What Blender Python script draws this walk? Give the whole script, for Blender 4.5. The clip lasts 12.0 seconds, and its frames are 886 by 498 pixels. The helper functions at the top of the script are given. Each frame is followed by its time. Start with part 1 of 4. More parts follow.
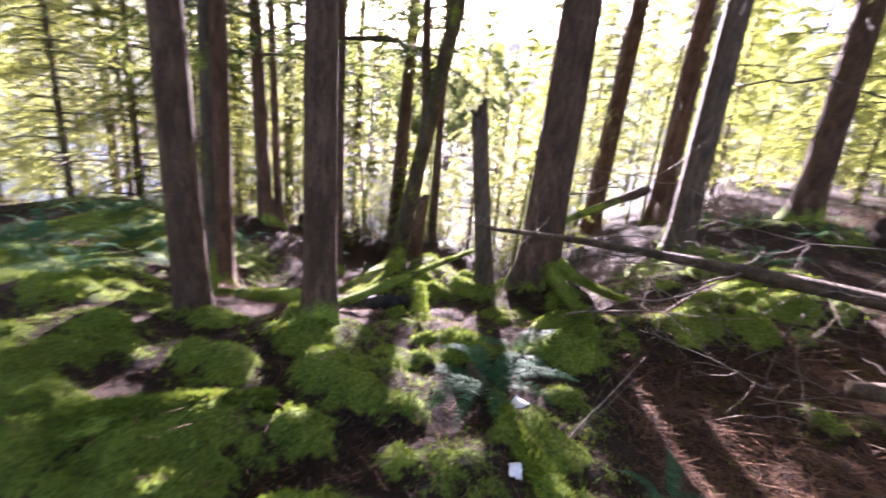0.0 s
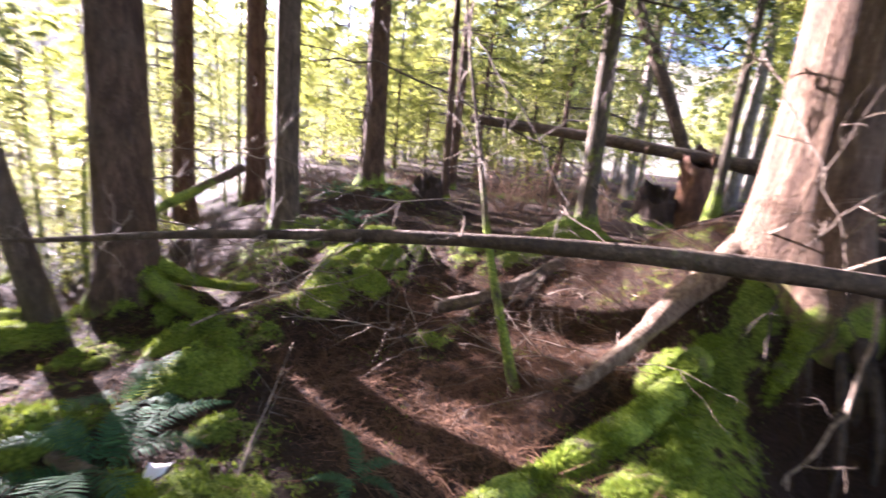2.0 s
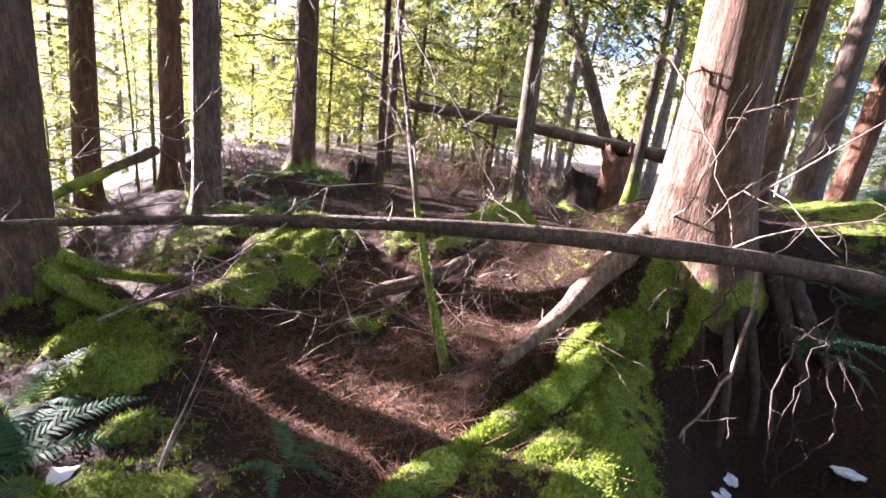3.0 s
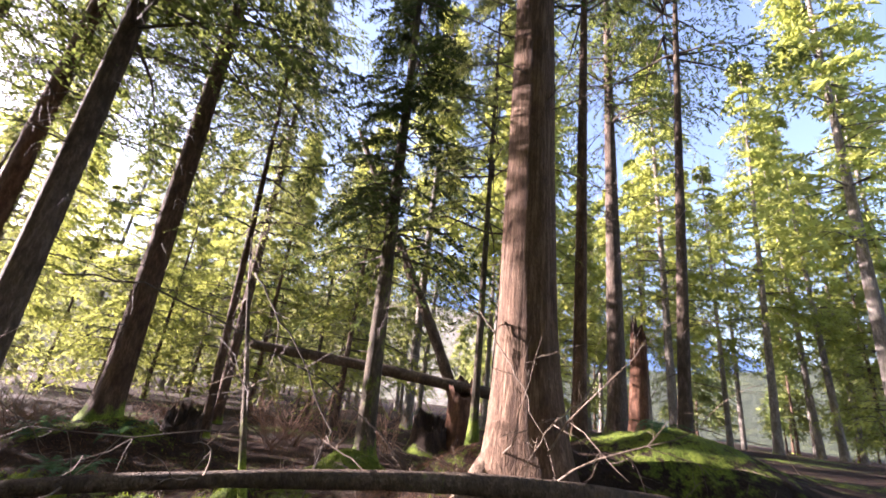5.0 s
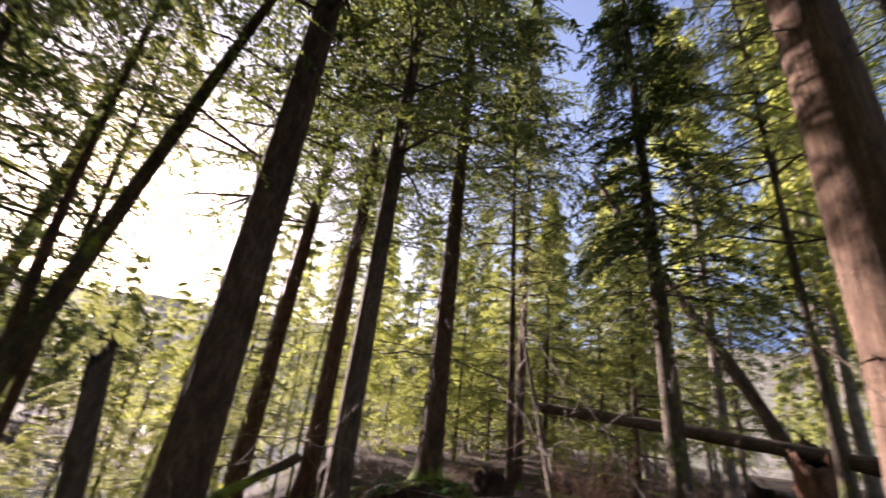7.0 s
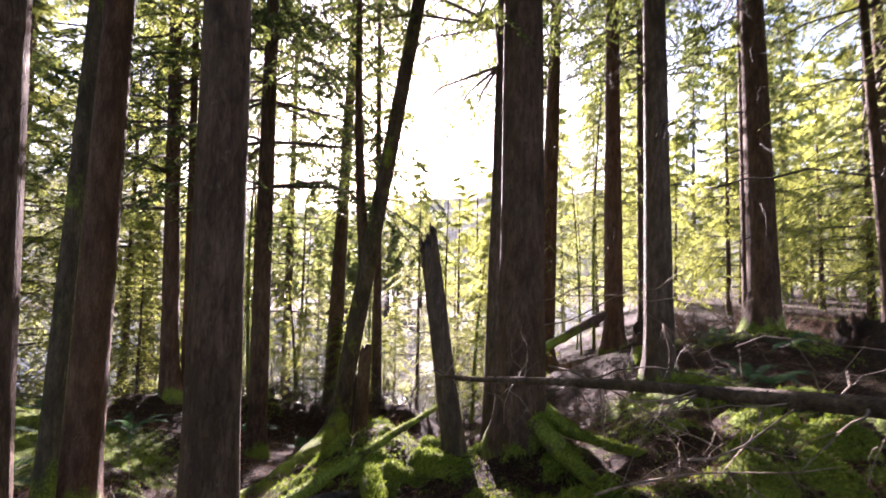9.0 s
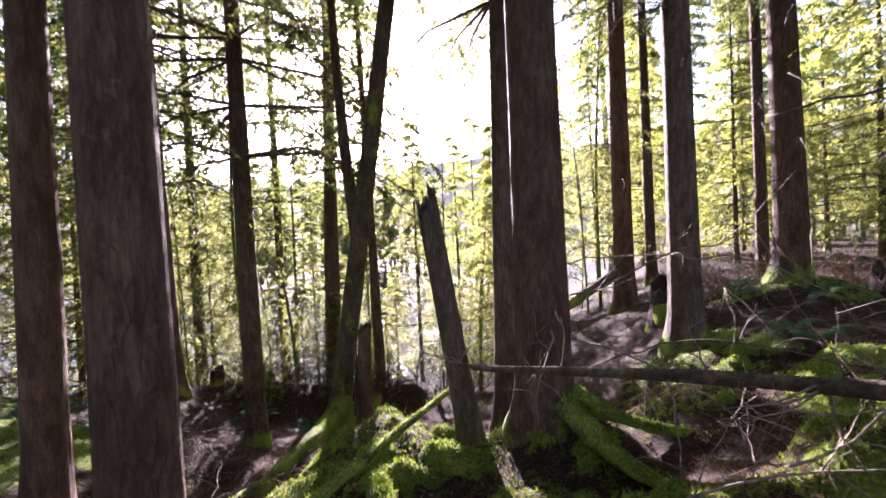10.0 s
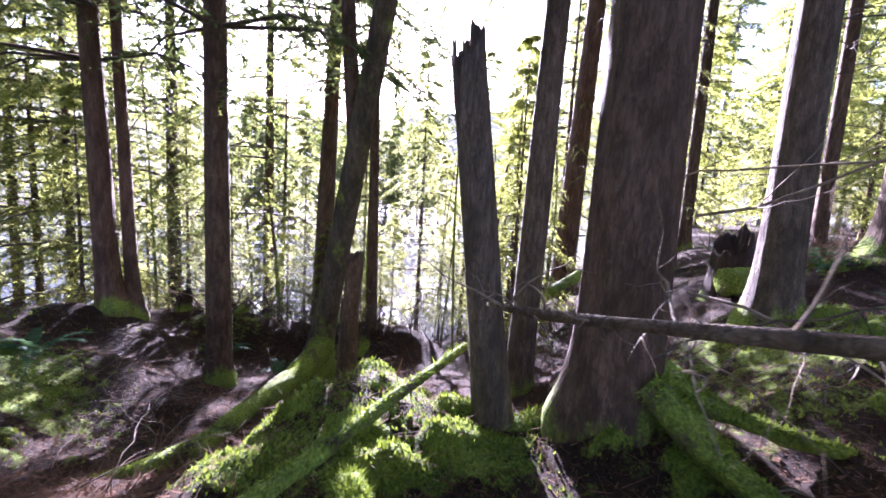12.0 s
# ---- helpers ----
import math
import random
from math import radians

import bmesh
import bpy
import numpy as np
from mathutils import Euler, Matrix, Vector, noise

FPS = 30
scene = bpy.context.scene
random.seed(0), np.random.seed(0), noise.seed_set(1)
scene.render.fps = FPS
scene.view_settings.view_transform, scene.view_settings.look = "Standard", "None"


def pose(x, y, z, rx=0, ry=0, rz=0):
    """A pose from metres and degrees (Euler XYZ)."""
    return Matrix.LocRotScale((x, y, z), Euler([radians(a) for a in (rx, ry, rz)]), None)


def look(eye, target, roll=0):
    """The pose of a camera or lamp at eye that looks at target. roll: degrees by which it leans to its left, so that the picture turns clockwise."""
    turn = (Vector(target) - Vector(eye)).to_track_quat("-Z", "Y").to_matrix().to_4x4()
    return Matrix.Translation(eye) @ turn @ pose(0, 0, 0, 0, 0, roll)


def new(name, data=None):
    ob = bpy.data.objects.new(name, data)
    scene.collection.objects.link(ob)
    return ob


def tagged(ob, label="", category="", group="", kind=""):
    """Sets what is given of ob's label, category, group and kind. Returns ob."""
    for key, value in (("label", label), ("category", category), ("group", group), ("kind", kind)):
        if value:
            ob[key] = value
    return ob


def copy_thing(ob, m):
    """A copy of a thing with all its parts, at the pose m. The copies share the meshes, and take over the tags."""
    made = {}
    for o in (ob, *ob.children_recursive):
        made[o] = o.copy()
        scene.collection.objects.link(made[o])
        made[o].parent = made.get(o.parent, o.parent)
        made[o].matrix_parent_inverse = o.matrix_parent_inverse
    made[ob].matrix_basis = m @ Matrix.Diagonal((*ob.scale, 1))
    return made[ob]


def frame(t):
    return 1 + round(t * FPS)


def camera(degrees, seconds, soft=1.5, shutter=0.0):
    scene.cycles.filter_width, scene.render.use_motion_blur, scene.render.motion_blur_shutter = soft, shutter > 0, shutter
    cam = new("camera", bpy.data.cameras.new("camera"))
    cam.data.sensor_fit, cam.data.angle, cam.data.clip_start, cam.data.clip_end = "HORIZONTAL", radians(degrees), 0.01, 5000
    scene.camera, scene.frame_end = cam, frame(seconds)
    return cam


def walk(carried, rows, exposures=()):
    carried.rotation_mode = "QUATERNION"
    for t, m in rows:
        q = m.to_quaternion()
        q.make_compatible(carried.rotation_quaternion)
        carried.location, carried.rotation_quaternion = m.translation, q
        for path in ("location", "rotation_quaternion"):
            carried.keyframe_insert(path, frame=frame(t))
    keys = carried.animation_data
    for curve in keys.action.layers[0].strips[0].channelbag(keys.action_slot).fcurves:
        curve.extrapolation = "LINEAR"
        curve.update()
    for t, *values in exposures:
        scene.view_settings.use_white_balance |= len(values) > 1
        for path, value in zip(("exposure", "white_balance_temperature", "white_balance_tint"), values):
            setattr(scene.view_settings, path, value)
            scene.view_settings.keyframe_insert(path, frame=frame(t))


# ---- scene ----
cam = camera(91.6, 12.0, soft=1.6, shutter=0.4)
# seconds, place, then yaw, pitch and roll in degrees
ROWS = [
    (0.0, 0.001, 0.001, 1.561, 0.12, -16.07, 5.61),
    (0.5, 0.042, 0.187, 1.472, -14.27, -12.10, 7.19),
    (1.0, 0.065, 0.339, 1.479, -27.99, -12.18, 9.65),
    (1.5, 0.054, 0.382, 1.488, -37.94, -11.97, 4.52),
    (2.0, 0.045, 0.348, 1.501, -50.73, -13.39, 6.02),
    (2.5, 0.047, 0.278, 1.482, -60.69, -14.62, 7.12),
    (3.0, 0.044, 0.285, 1.500, -59.32, -14.22, 7.17),
    (3.5, 0.001, 0.220, 1.569, -68.42, -5.02, 6.28),
    (5.5, -0.123, 0.101, 1.494, -70.75, 22.64, 8.10),
    (6.0, -0.106, 0.093, 1.510, -65.81, 25.43, 9.54),
    (6.5, -0.021, 0.143, 1.516, -52.64, 23.30, 8.64),
    (7.0, -0.026, 0.251, 1.493, -38.92, 22.53, 6.92),
    (7.5, -0.049, 0.309, 1.627, -26.63, 20.18, 5.46),
    (9.5, -0.122, 1.131, 1.364, -5.27, 0.70, -0.11),
    (10.0, -0.102, 1.437, 1.436, -7.56, -1.11, -2.78),
    (10.5, -0.128, 1.701, 1.355, -6.83, -6.73, 0.62),
    (11.0, -0.084, 1.985, 1.201, -3.96, -2.32, 4.07),
    (11.5, -0.084, 2.321, 1.123, -5.55, -6.44, 3.39),
    (12.0, -0.125, 2.685, 1.027, -7.69, -7.13, 3.30),
]
walk(cam, [(t, pose(x, y, z, 0, 0, yaw) @ pose(0, 0, 0, 90 + pitch) @ pose(0, 0, 0, 0, 0, roll)) for t, x, y, z, yaw, pitch, roll in ROWS],
     exposures=[(0.0, 4.0, 5750, 42), (1.0, 3.9, 5850, 40), (3.5, 4.1, 5950, 39), (5.5, 2.65, 6350, 34), (6.5, 2.25, 6500, 34), (7.5, 2.35, 6500, 33), (9.5, 3.35, 5950, 39), (11.5, 3.3, 5650, 42), (12.0, 3.85, 5200, 44)])

# ---- light ----
SUN_AZ, SUN_EL = -0.7, 17.3          # degrees to the right of +y, and above the horizon
world = bpy.data.worlds.new("sky")
scene.world = world
world.use_nodes = True
wn, wl = world.node_tree.nodes, world.node_tree.links
sky = wn.new("ShaderNodeTexSky")
sky.sky_type, sky.sun_disc = "NISHITA", False
sky.sun_elevation, sky.sun_rotation = radians(SUN_EL), radians(SUN_AZ)
sky.air_density, sky.dust_density = 1.0, 1.5
wl.new(sky.outputs[0], wn["Background"].inputs[0])
wn["Background"].inputs[1].default_value = 0.075
sun_data = bpy.data.lights.new("sun", "SUN")
sun_data.energy, sun_data.angle, sun_data.color = 5.0, radians(0.55), (1.0, 0.93, 0.82)
sun = new("sun", sun_data)
sun_way = Vector((math.sin(radians(SUN_AZ)) * math.cos(radians(SUN_EL)), math.cos(radians(SUN_AZ)) * math.cos(radians(SUN_EL)), math.sin(radians(SUN_EL))))
sun.matrix_world = look(sun_way * 50, (0, 0, 0))


# ---- materials ----
def material(name):
    m = bpy.data.materials.new(name)
    m.use_nodes = True
    return m, m.node_tree.nodes, m.node_tree.links, m.node_tree.nodes["Principled BSDF"]


def noise_node(n, l, scale, detail=4.0, coord=None, stretch=None, rough=0.6, kind="Object"):
    if coord is None:
        coord = n.new("ShaderNodeTexCoord").outputs[kind]
    if stretch:
        mp = n.new("ShaderNodeMapping")
        mp.inputs["Scale"].default_value = stretch
        l.new(coord, mp.inputs[0])
        coord = mp.outputs[0]
    t = n.new("ShaderNodeTexNoise")
    t.inputs["Scale"].default_value, t.inputs["Detail"].default_value, t.inputs["Roughness"].default_value = scale, detail, rough
    l.new(coord, t.inputs["Vector"])
    return t.outputs["Fac"]


def ramp(n, l, fac, *stops):
    r = n.new("ShaderNodeValToRGB")
    while len(r.color_ramp.elements) < len(stops):
        r.color_ramp.elements.new(0.5)
    for e, (p, c) in zip(r.color_ramp.elements, stops):
        e.position = p
        e.color = (*c, 1) if len(c) == 3 else c
    l.new(fac, r.inputs[0])
    return r.outputs[0]


def mixed(n, l, fac, a, b, how="MIX"):
    m = n.new("ShaderNodeMix")
    m.data_type, m.blend_type = "RGBA", how
    for sock, v in ((m.inputs[0], fac), (m.inputs[6], a), (m.inputs[7], b)):
        if isinstance(v, (int, float)):
            sock.default_value = v
        elif isinstance(v, tuple):
            sock.default_value = (*v, 1)
        else:
            l.new(v, sock)
    return m.outputs[2]


def maths(n, l, op, a, b=0.0, clamp=False):
    m = n.new("ShaderNodeMath")
    m.operation, m.use_clamp = op, clamp
    for sock, v in zip(m.inputs, (a, b)):
        if isinstance(v, (int, float)):
            sock.default_value = v
        else:
            l.new(v, sock)
    return m.outputs[0]


def bump(n, l, bsdf, height, strength, distance):
    b = n.new("ShaderNodeBump")
    b.inputs["Strength"].default_value, b.inputs["Distance"].default_value = strength, distance
    l.new(height, b.inputs["Height"])
    l.new(b.outputs[0], bsdf.inputs["Normal"])


MOSS_DARK, MOSS_MID, MOSS_LIGHT = (0.022, 0.040, 0.008), (0.145, 0.205, 0.026), (0.33, 0.40, 0.055)


def moss_colour(n, l):
    fine = noise_node(n, l, 60, 3, kind="Object")
    broad = noise_node(n, l, 4, 3, kind="Object")
    mix = maths(n, l, "ADD", maths(n, l, "MULTIPLY", fine, 0.55), maths(n, l, "MULTIPLY", broad, 0.45))
    return ramp(n, l, mix, (0.34, MOSS_DARK), (0.5, MOSS_MID), (0.68, MOSS_LIGHT)), fine


def bark_material(name, dark, light, base_moss=0.5, all_moss=0.0, ridge=22.0, moss_top=0.6, run=0.24):
    """Furrowed bark: upright plates, lichen flecks, moss that climbs from the foot."""
    m, n, l, b = material(name)
    plates = noise_node(n, l, ridge, 5, stretch=(1, 1, run), rough=0.7)
    fine = noise_node(n, l, 90, 3, stretch=(1, 1, 0.35))
    broad = noise_node(n, l, 1.7, 3)
    col = ramp(n, l, plates, (0.33, tuple(0.45 * c for c in dark)), (0.47, dark), (0.66, light))
    col = mixed(n, l, 0.35, col, ramp(n, l, fine, (0.3, dark), (0.7, light)), "MIX")
    col = mixed(n, l, ramp(n, l, broad, (0.52, (0, 0, 0)), (0.72, (0.35, 0.35, 0.35))), col, (0.18, 0.14, 0.095))
    vo = n.new("ShaderNodeTexVoronoi")
    vo.feature = "DISTANCE_TO_EDGE"
    vo.inputs["Scale"].default_value = ridge * 1.9
    mp = n.new("ShaderNodeMapping")
    mp.inputs["Scale"].default_value = (1, 1, run * 0.67)
    warp = n.new("ShaderNodeTexNoise")
    warp.inputs["Scale"].default_value = 6.0
    tc = n.new("ShaderNodeTexCoord").outputs["Object"]
    l.new(tc, warp.inputs["Vector"])
    sh = n.new("ShaderNodeVectorMath")
    sh.operation = "MULTIPLY_ADD"
    l.new(warp.outputs["Color"], sh.inputs[0])
    sh.inputs[1].default_value = (0.05, 0.05, 0.22)
    l.new(tc, sh.inputs[2])
    l.new(sh.outputs[0], mp.inputs[0])
    l.new(mp.outputs[0], vo.inputs["Vector"])
    crack = ramp(n, l, vo.outputs["Distance"], (0.0, (0.62, 0.62, 0.62)), (0.10, (1, 1, 1)))
    col = mixed(n, l, crack, tuple(0.4 * c for c in dark), col)
    fleck = noise_node(n, l, 17, 5, rough=0.75)
    col = mixed(n, l, ramp(n, l, fleck, (0.60, (0, 0, 0)), (0.70, (0.38, 0.38, 0.38))), col, (0.27, 0.235, 0.17))
    stain = noise_node(n, l, 4.5, 4, stretch=(1, 1, 0.4), rough=0.65)
    col = mixed(n, l, ramp(n, l, stain, (0.40, (0.6, 0.6, 0.6)), (0.52, (0, 0, 0))), col, tuple(0.55 * c for c in dark))
    mc, mf = moss_colour(n, l)
    xyz = n.new("ShaderNodeSeparateXYZ")
    l.new(n.new("ShaderNodeTexCoord").outputs["Object"], xyz.inputs[0])
    low = n.new("ShaderNodeMapRange")
    low.inputs[1].default_value, low.inputs[2].default_value, low.inputs[3].default_value, low.inputs[4].default_value = 0.0, moss_top, base_moss, -0.25 + all_moss
    l.new(xyz.outputs[2], low.inputs[0])
    patch = noise_node(n, l, 3.2, 5, stretch=(1, 1, 0.5), rough=0.7)
    mask = ramp(n, l, maths(n, l, "ADD", patch, low.outputs[0]), (0.66, (0, 0, 0)), (0.78, (1, 1, 1)))
    l.new(mixed(n, l, mask, col, mc), b.inputs["Base Color"])
    b.inputs["Roughness"].default_value = 0.88
    b.inputs["Specular IOR Level"].default_value = 0.25
    hgt = maths(n, l, "ADD", maths(n, l, "ADD", plates, maths(n, l, "MULTIPLY", fine, 0.35)), maths(n, l, "MULTIPLY", crack, 0.45))
    bump(n, l, b, hgt, 0.95, 0.025)
    return m


BARK = bark_material("bark_brown", (0.064, 0.038, 0.025), (0.19, 0.118, 0.080), 0.35)
BARK_FOOT = bark_material("bark_dark_foot", (0.070, 0.043, 0.029), (0.18, 0.115, 0.083), 0.2, moss_top=0.6)
BARK_RED = bark_material("bark_red", (0.088, 0.044, 0.028), (0.21, 0.125, 0.087), 0.25, ridge=15)
BARK_GREY = bark_material("bark_grey", (0.068, 0.049, 0.036), (0.20, 0.152, 0.116), 0.3)
# Lighter than the near barks: sunlight on far trunks is put into the colour.
BARK_SUNLIT_PALE = bark_material("bark_sunlit_pale", (0.14, 0.12, 0.10), (0.40, 0.36, 0.31), 0.3)
BARK_MOSSY = bark_material("bark_mossy", (0.06, 0.05, 0.035), (0.17, 0.13, 0.09), 0.42, 0.37)
BARK_CEDAR = bark_material("bark_cedar", (0.085, 0.048, 0.030), (0.28, 0.185, 0.122), 0.28, ridge=26, run=0.07)
LOG_MOSS = bark_material("log_mossy", (0.06, 0.042, 0.028), (0.16, 0.12, 0.085), 0.28, 0.45)
LOG_BARE = bark_material("log_bare", (0.065, 0.044, 0.030), (0.20, 0.145, 0.10), 0.05, 0.06, run=1.0)
LOG_WET = bark_material("log_wet", (0.03, 0.028, 0.028), (0.09, 0.085, 0.085), 0.05, 0.0, run=1.0)
ROOT_PALE = bark_material("bare_root", (0.11, 0.07, 0.045), (0.38, 0.28, 0.20), 0.0, -0.1, ridge=26)
SAPLING = bark_material("sapling_bark", (0.06, 0.045, 0.03), (0.20, 0.155, 0.11), 0.30, 0.15)
ROT = bark_material("rotten_wood", (0.085, 0.038, 0.022), (0.25, 0.125, 0.07), 0.1, 0.0, ridge=12)
CHAR = bark_material("old_stump_wood", (0.03, 0.02, 0.015), (0.10, 0.06, 0.04), 0.35, 0.05, ridge=12)


def leaf_material(name, dark, light, glow, through_share=0.5, rough=0.5):
    """Thin leaves: a diffuse face with light that passes through the blade."""
    m, n, l, b = material(name)
    geo = n.new("ShaderNodeNewGeometry")
    info = n.new("ShaderNodeObjectInfo")
    pick = maths(n, l, "ADD", maths(n, l, "MULTIPLY", geo.outputs["Random Per Island"], 0.75), maths(n, l, "MULTIPLY", info.outputs["Random"], 0.25))
    l.new(ramp(n, l, pick, (0.0, dark), (1.0, light)), b.inputs["Base Color"])
    b.inputs["Roughness"].default_value = rough
    b.inputs["Specular IOR Level"].default_value = 0.07
    tr = n.new("ShaderNodeBsdfTranslucent")
    l.new(ramp(n, l, pick, (0.0, tuple(0.55 * c for c in glow)), (1.0, glow)), tr.inputs[0])
    mx = n.new("ShaderNodeMixShader")
    mx.inputs[0].default_value = through_share
    l.new(b.outputs[0], mx.inputs[1])
    l.new(tr.outputs[0], mx.inputs[2])
    l.new(mx.outputs[0], n["Material Output"].inputs[0])
    return m


NEEDLES = leaf_material("hemlock_needles", (0.024, 0.046, 0.014), (0.080, 0.115, 0.028), (0.62, 0.66, 0.15), 0.5)
NEEDLES_TALL = leaf_material("tall_needles", (0.015, 0.032, 0.014), (0.055, 0.082, 0.028), (0.33, 0.39, 0.09), 0.36)
NEEDLES_DARK = leaf_material("dark_needles", (0.011, 0.024, 0.013), (0.040, 0.060, 0.026), (0.17, 0.22, 0.06), 0.30)
NEEDLES_FAR = leaf_material("cedar_sprays", (0.045, 0.075, 0.025), (0.11, 0.14, 0.04), (0.54, 0.57, 0.18), 0.48)
FERN = leaf_material("fern_blade", (0.022, 0.066, 0.032), (0.048, 0.118, 0.052), (0.11, 0.22, 0.08), 0.3, 0.65)
MOSS_BLADE = leaf_material("moss_blade", (0.040, 0.070, 0.012), (0.21, 0.295, 0.036), (0.30, 0.38, 0.045), 0.25, 0.8)
DRY = leaf_material("dry_litter", (0.045, 0.022, 0.014), (0.22, 0.125, 0.075), (0.22, 0.115, 0.06), 0.25, 0.8)
SHRUB = leaf_material("bare_shrub", (0.12, 0.07, 0.05), (0.30, 0.20, 0.14), (0.35, 0.22, 0.14), 0.3, 0.8)


def plain(name, dark, light, scale=30.0, rough=0.85, bump_d=0.004):
    m, n, l, b = material(name)
    f = noise_node(n, l, scale, 4)
    l.new(ramp(n, l, f, (0.32, dark), (0.68, light)), b.inputs["Base Color"])
    b.inputs["Roughness"].default_value = rough
    bump(n, l, b, f, 0.6, bump_d)
    return m


TWIG = plain("grey_twig", (0.075, 0.055, 0.040), (0.27, 0.205, 0.15), 25)
TWIG_DARK = plain("dark_twig", (0.035, 0.026, 0.02), (0.10, 0.075, 0.055), 25)
# Near-black root colour, with the shade of the hollow under the cedar put in.
ROOT_SHADED = plain("shaded_root", (0.012, 0.009, 0.007), (0.06, 0.04, 0.028), 20, 0.9, 0.01)
SNOW = plain("old_snow", (0.42, 0.46, 0.52), (0.72, 0.75, 0.80), 18, 0.6, 0.01)
PAPER = plain("scrap_paper", (0.62, 0.55, 0.56), (0.82, 0.78, 0.78), 12, 0.7, 0.001)


def ground_material():
    m, n, l, b = material("forest_floor")
    co = n.new("ShaderNodeTexCoord").outputs["Object"]
    grain, clod, broad = noise_node(n, l, 48, 6, co, rough=0.75), noise_node(n, l, 9, 6, co, rough=0.7), noise_node(n, l, 1.1, 4, co)
    soil = ramp(n, l, grain, (0.34, (0.010, 0.007, 0.005)), (0.54, (0.038, 0.023, 0.016)), (0.76, (0.10, 0.056, 0.036)))
    soil = mixed(n, l, ramp(n, l, clod, (0.42, (0, 0, 0)), (0.62, (0.6, 0.6, 0.6))), soil, (0.055, 0.029, 0.019))
    mc, mf = moss_colour(n, l)
    at = n.new("ShaderNodeAttribute")
    at.attribute_name = "moss"
    edge = maths(n, l, "ADD", at.outputs["Fac"], maths(n, l, "MULTIPLY", maths(n, l, "SUBTRACT", clod, 0.5), 1.3))
    mask = ramp(n, l, edge, (0.42, (0, 0, 0)), (0.58, (1, 1, 1)))
    l.new(mixed(n, l, mask, soil, mc), b.inputs["Base Color"])
    b.inputs["Roughness"].default_value, b.inputs["Specular IOR Level"].default_value = 0.92, 0.15
    bump(n, l, b, maths(n, l, "ADD", grain, maths(n, l, "MULTIPLY", clod, 2.0)), 1.0, 0.05)
    return m


GROUND = ground_material()


def water_material():
    m, n, l, b = material("river_water")
    b.inputs["Base Color"].default_value = (0.05, 0.07, 0.07, 1)
    b.inputs["Roughness"].default_value = 0.10
    b.inputs["IOR"].default_value = 1.33
    f = noise_node(n, l, 2.2, 5, stretch=(1, 0.6, 1), rough=0.65)
    bump(n, l, b, f, 0.7, 0.25)
    return m


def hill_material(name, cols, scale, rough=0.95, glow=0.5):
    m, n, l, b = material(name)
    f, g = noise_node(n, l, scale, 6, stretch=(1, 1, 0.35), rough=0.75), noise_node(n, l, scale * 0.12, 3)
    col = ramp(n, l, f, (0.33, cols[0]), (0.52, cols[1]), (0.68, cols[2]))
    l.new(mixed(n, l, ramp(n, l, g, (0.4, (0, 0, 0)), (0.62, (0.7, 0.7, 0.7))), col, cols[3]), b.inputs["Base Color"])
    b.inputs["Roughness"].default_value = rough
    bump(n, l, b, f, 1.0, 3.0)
    # Emission adds the haze light of distance to the slope colour.
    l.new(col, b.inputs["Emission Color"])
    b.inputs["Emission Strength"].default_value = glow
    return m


# ---- mesh helpers ----
class Geo:
    """Vertices and faces of one mesh, gathered piece by piece."""

    def __init__(self):
        self.v, self.f, self.count = [], [], 0

    def add(self, verts, faces):
        verts = np.asarray(verts, float)
        self.f.extend([tuple(i + self.count for i in f) for f in faces])
        self.v.append(verts)
        self.count += len(verts)

    def tris(self, verts):
        """Loose triangles: an array of (k, 3, 3)."""
        verts = np.asarray(verts, float).reshape(-1, 3)
        k = len(verts) // 3
        self.f.extend(map(tuple, (np.arange(k * 3).reshape(k, 3) + self.count).tolist()))
        self.v.append(verts)
        self.count += len(verts)

    def mesh(self, name, mat, smooth=True):
        me = bpy.data.meshes.new(name)
        me.from_pydata(np.concatenate(self.v).tolist(), [], self.f)
        me.materials.append(mat)
        if smooth:
            me.polygons.foreach_set("use_smooth", [True] * len(me.polygons))
        me.update()
        return me


def part(name, data, parent=None, label="", m=None):
    ob = new(name, data)
    if m is not None:
        ob.matrix_basis = m
    if parent is not None:
        ob.parent = parent
    if label:
        ob["label"] = label
    return ob


def tube(path, radii, seg=8, rough=0.0, seed=0, caps=True, lobes=None):
    """A tube along a path. rough: uneven radius; lobes(ring, angle): a factor on the radius."""
    path = np.asarray(path, float)
    radii = np.broadcast_to(np.asarray(radii, float), (len(path),))
    tan = np.gradient(path, axis=0)
    tan /= np.linalg.norm(tan, axis=1)[:, None] + 1e-9
    ref = np.array([1.0, 0, 0]) if abs(tan[0][0]) < 0.8 else np.array([0, 1.0, 0])
    ang = np.linspace(0, 2 * math.pi, seg, endpoint=False)
    rnd = np.random.RandomState(seed)
    verts = []
    for i, (p, t, r) in enumerate(zip(path, tan, radii)):
        ref = ref - t * (ref @ t)
        ref /= np.linalg.norm(ref) + 1e-9
        side = np.cross(t, ref)
        k = np.ones(seg)
        if rough:
            k += rough * (rnd.rand(seg) - 0.5)
        if lobes is not None:
            k = k * lobes(i, ang)
        verts.append(p + (np.cos(ang)[:, None] * ref + np.sin(ang)[:, None] * side) * (r * k)[:, None])
    faces = []
    for i in range(len(path) - 1):
        for j in range(seg):
            a, b = i * seg + j, i * seg + (j + 1) % seg
            faces.append((a, b, b + seg, a + seg))
    if caps:
        faces.append(tuple(range(seg))[::-1])
        faces.append(tuple(range((len(path) - 1) * seg, len(path) * seg)))
    return np.concatenate(verts), faces


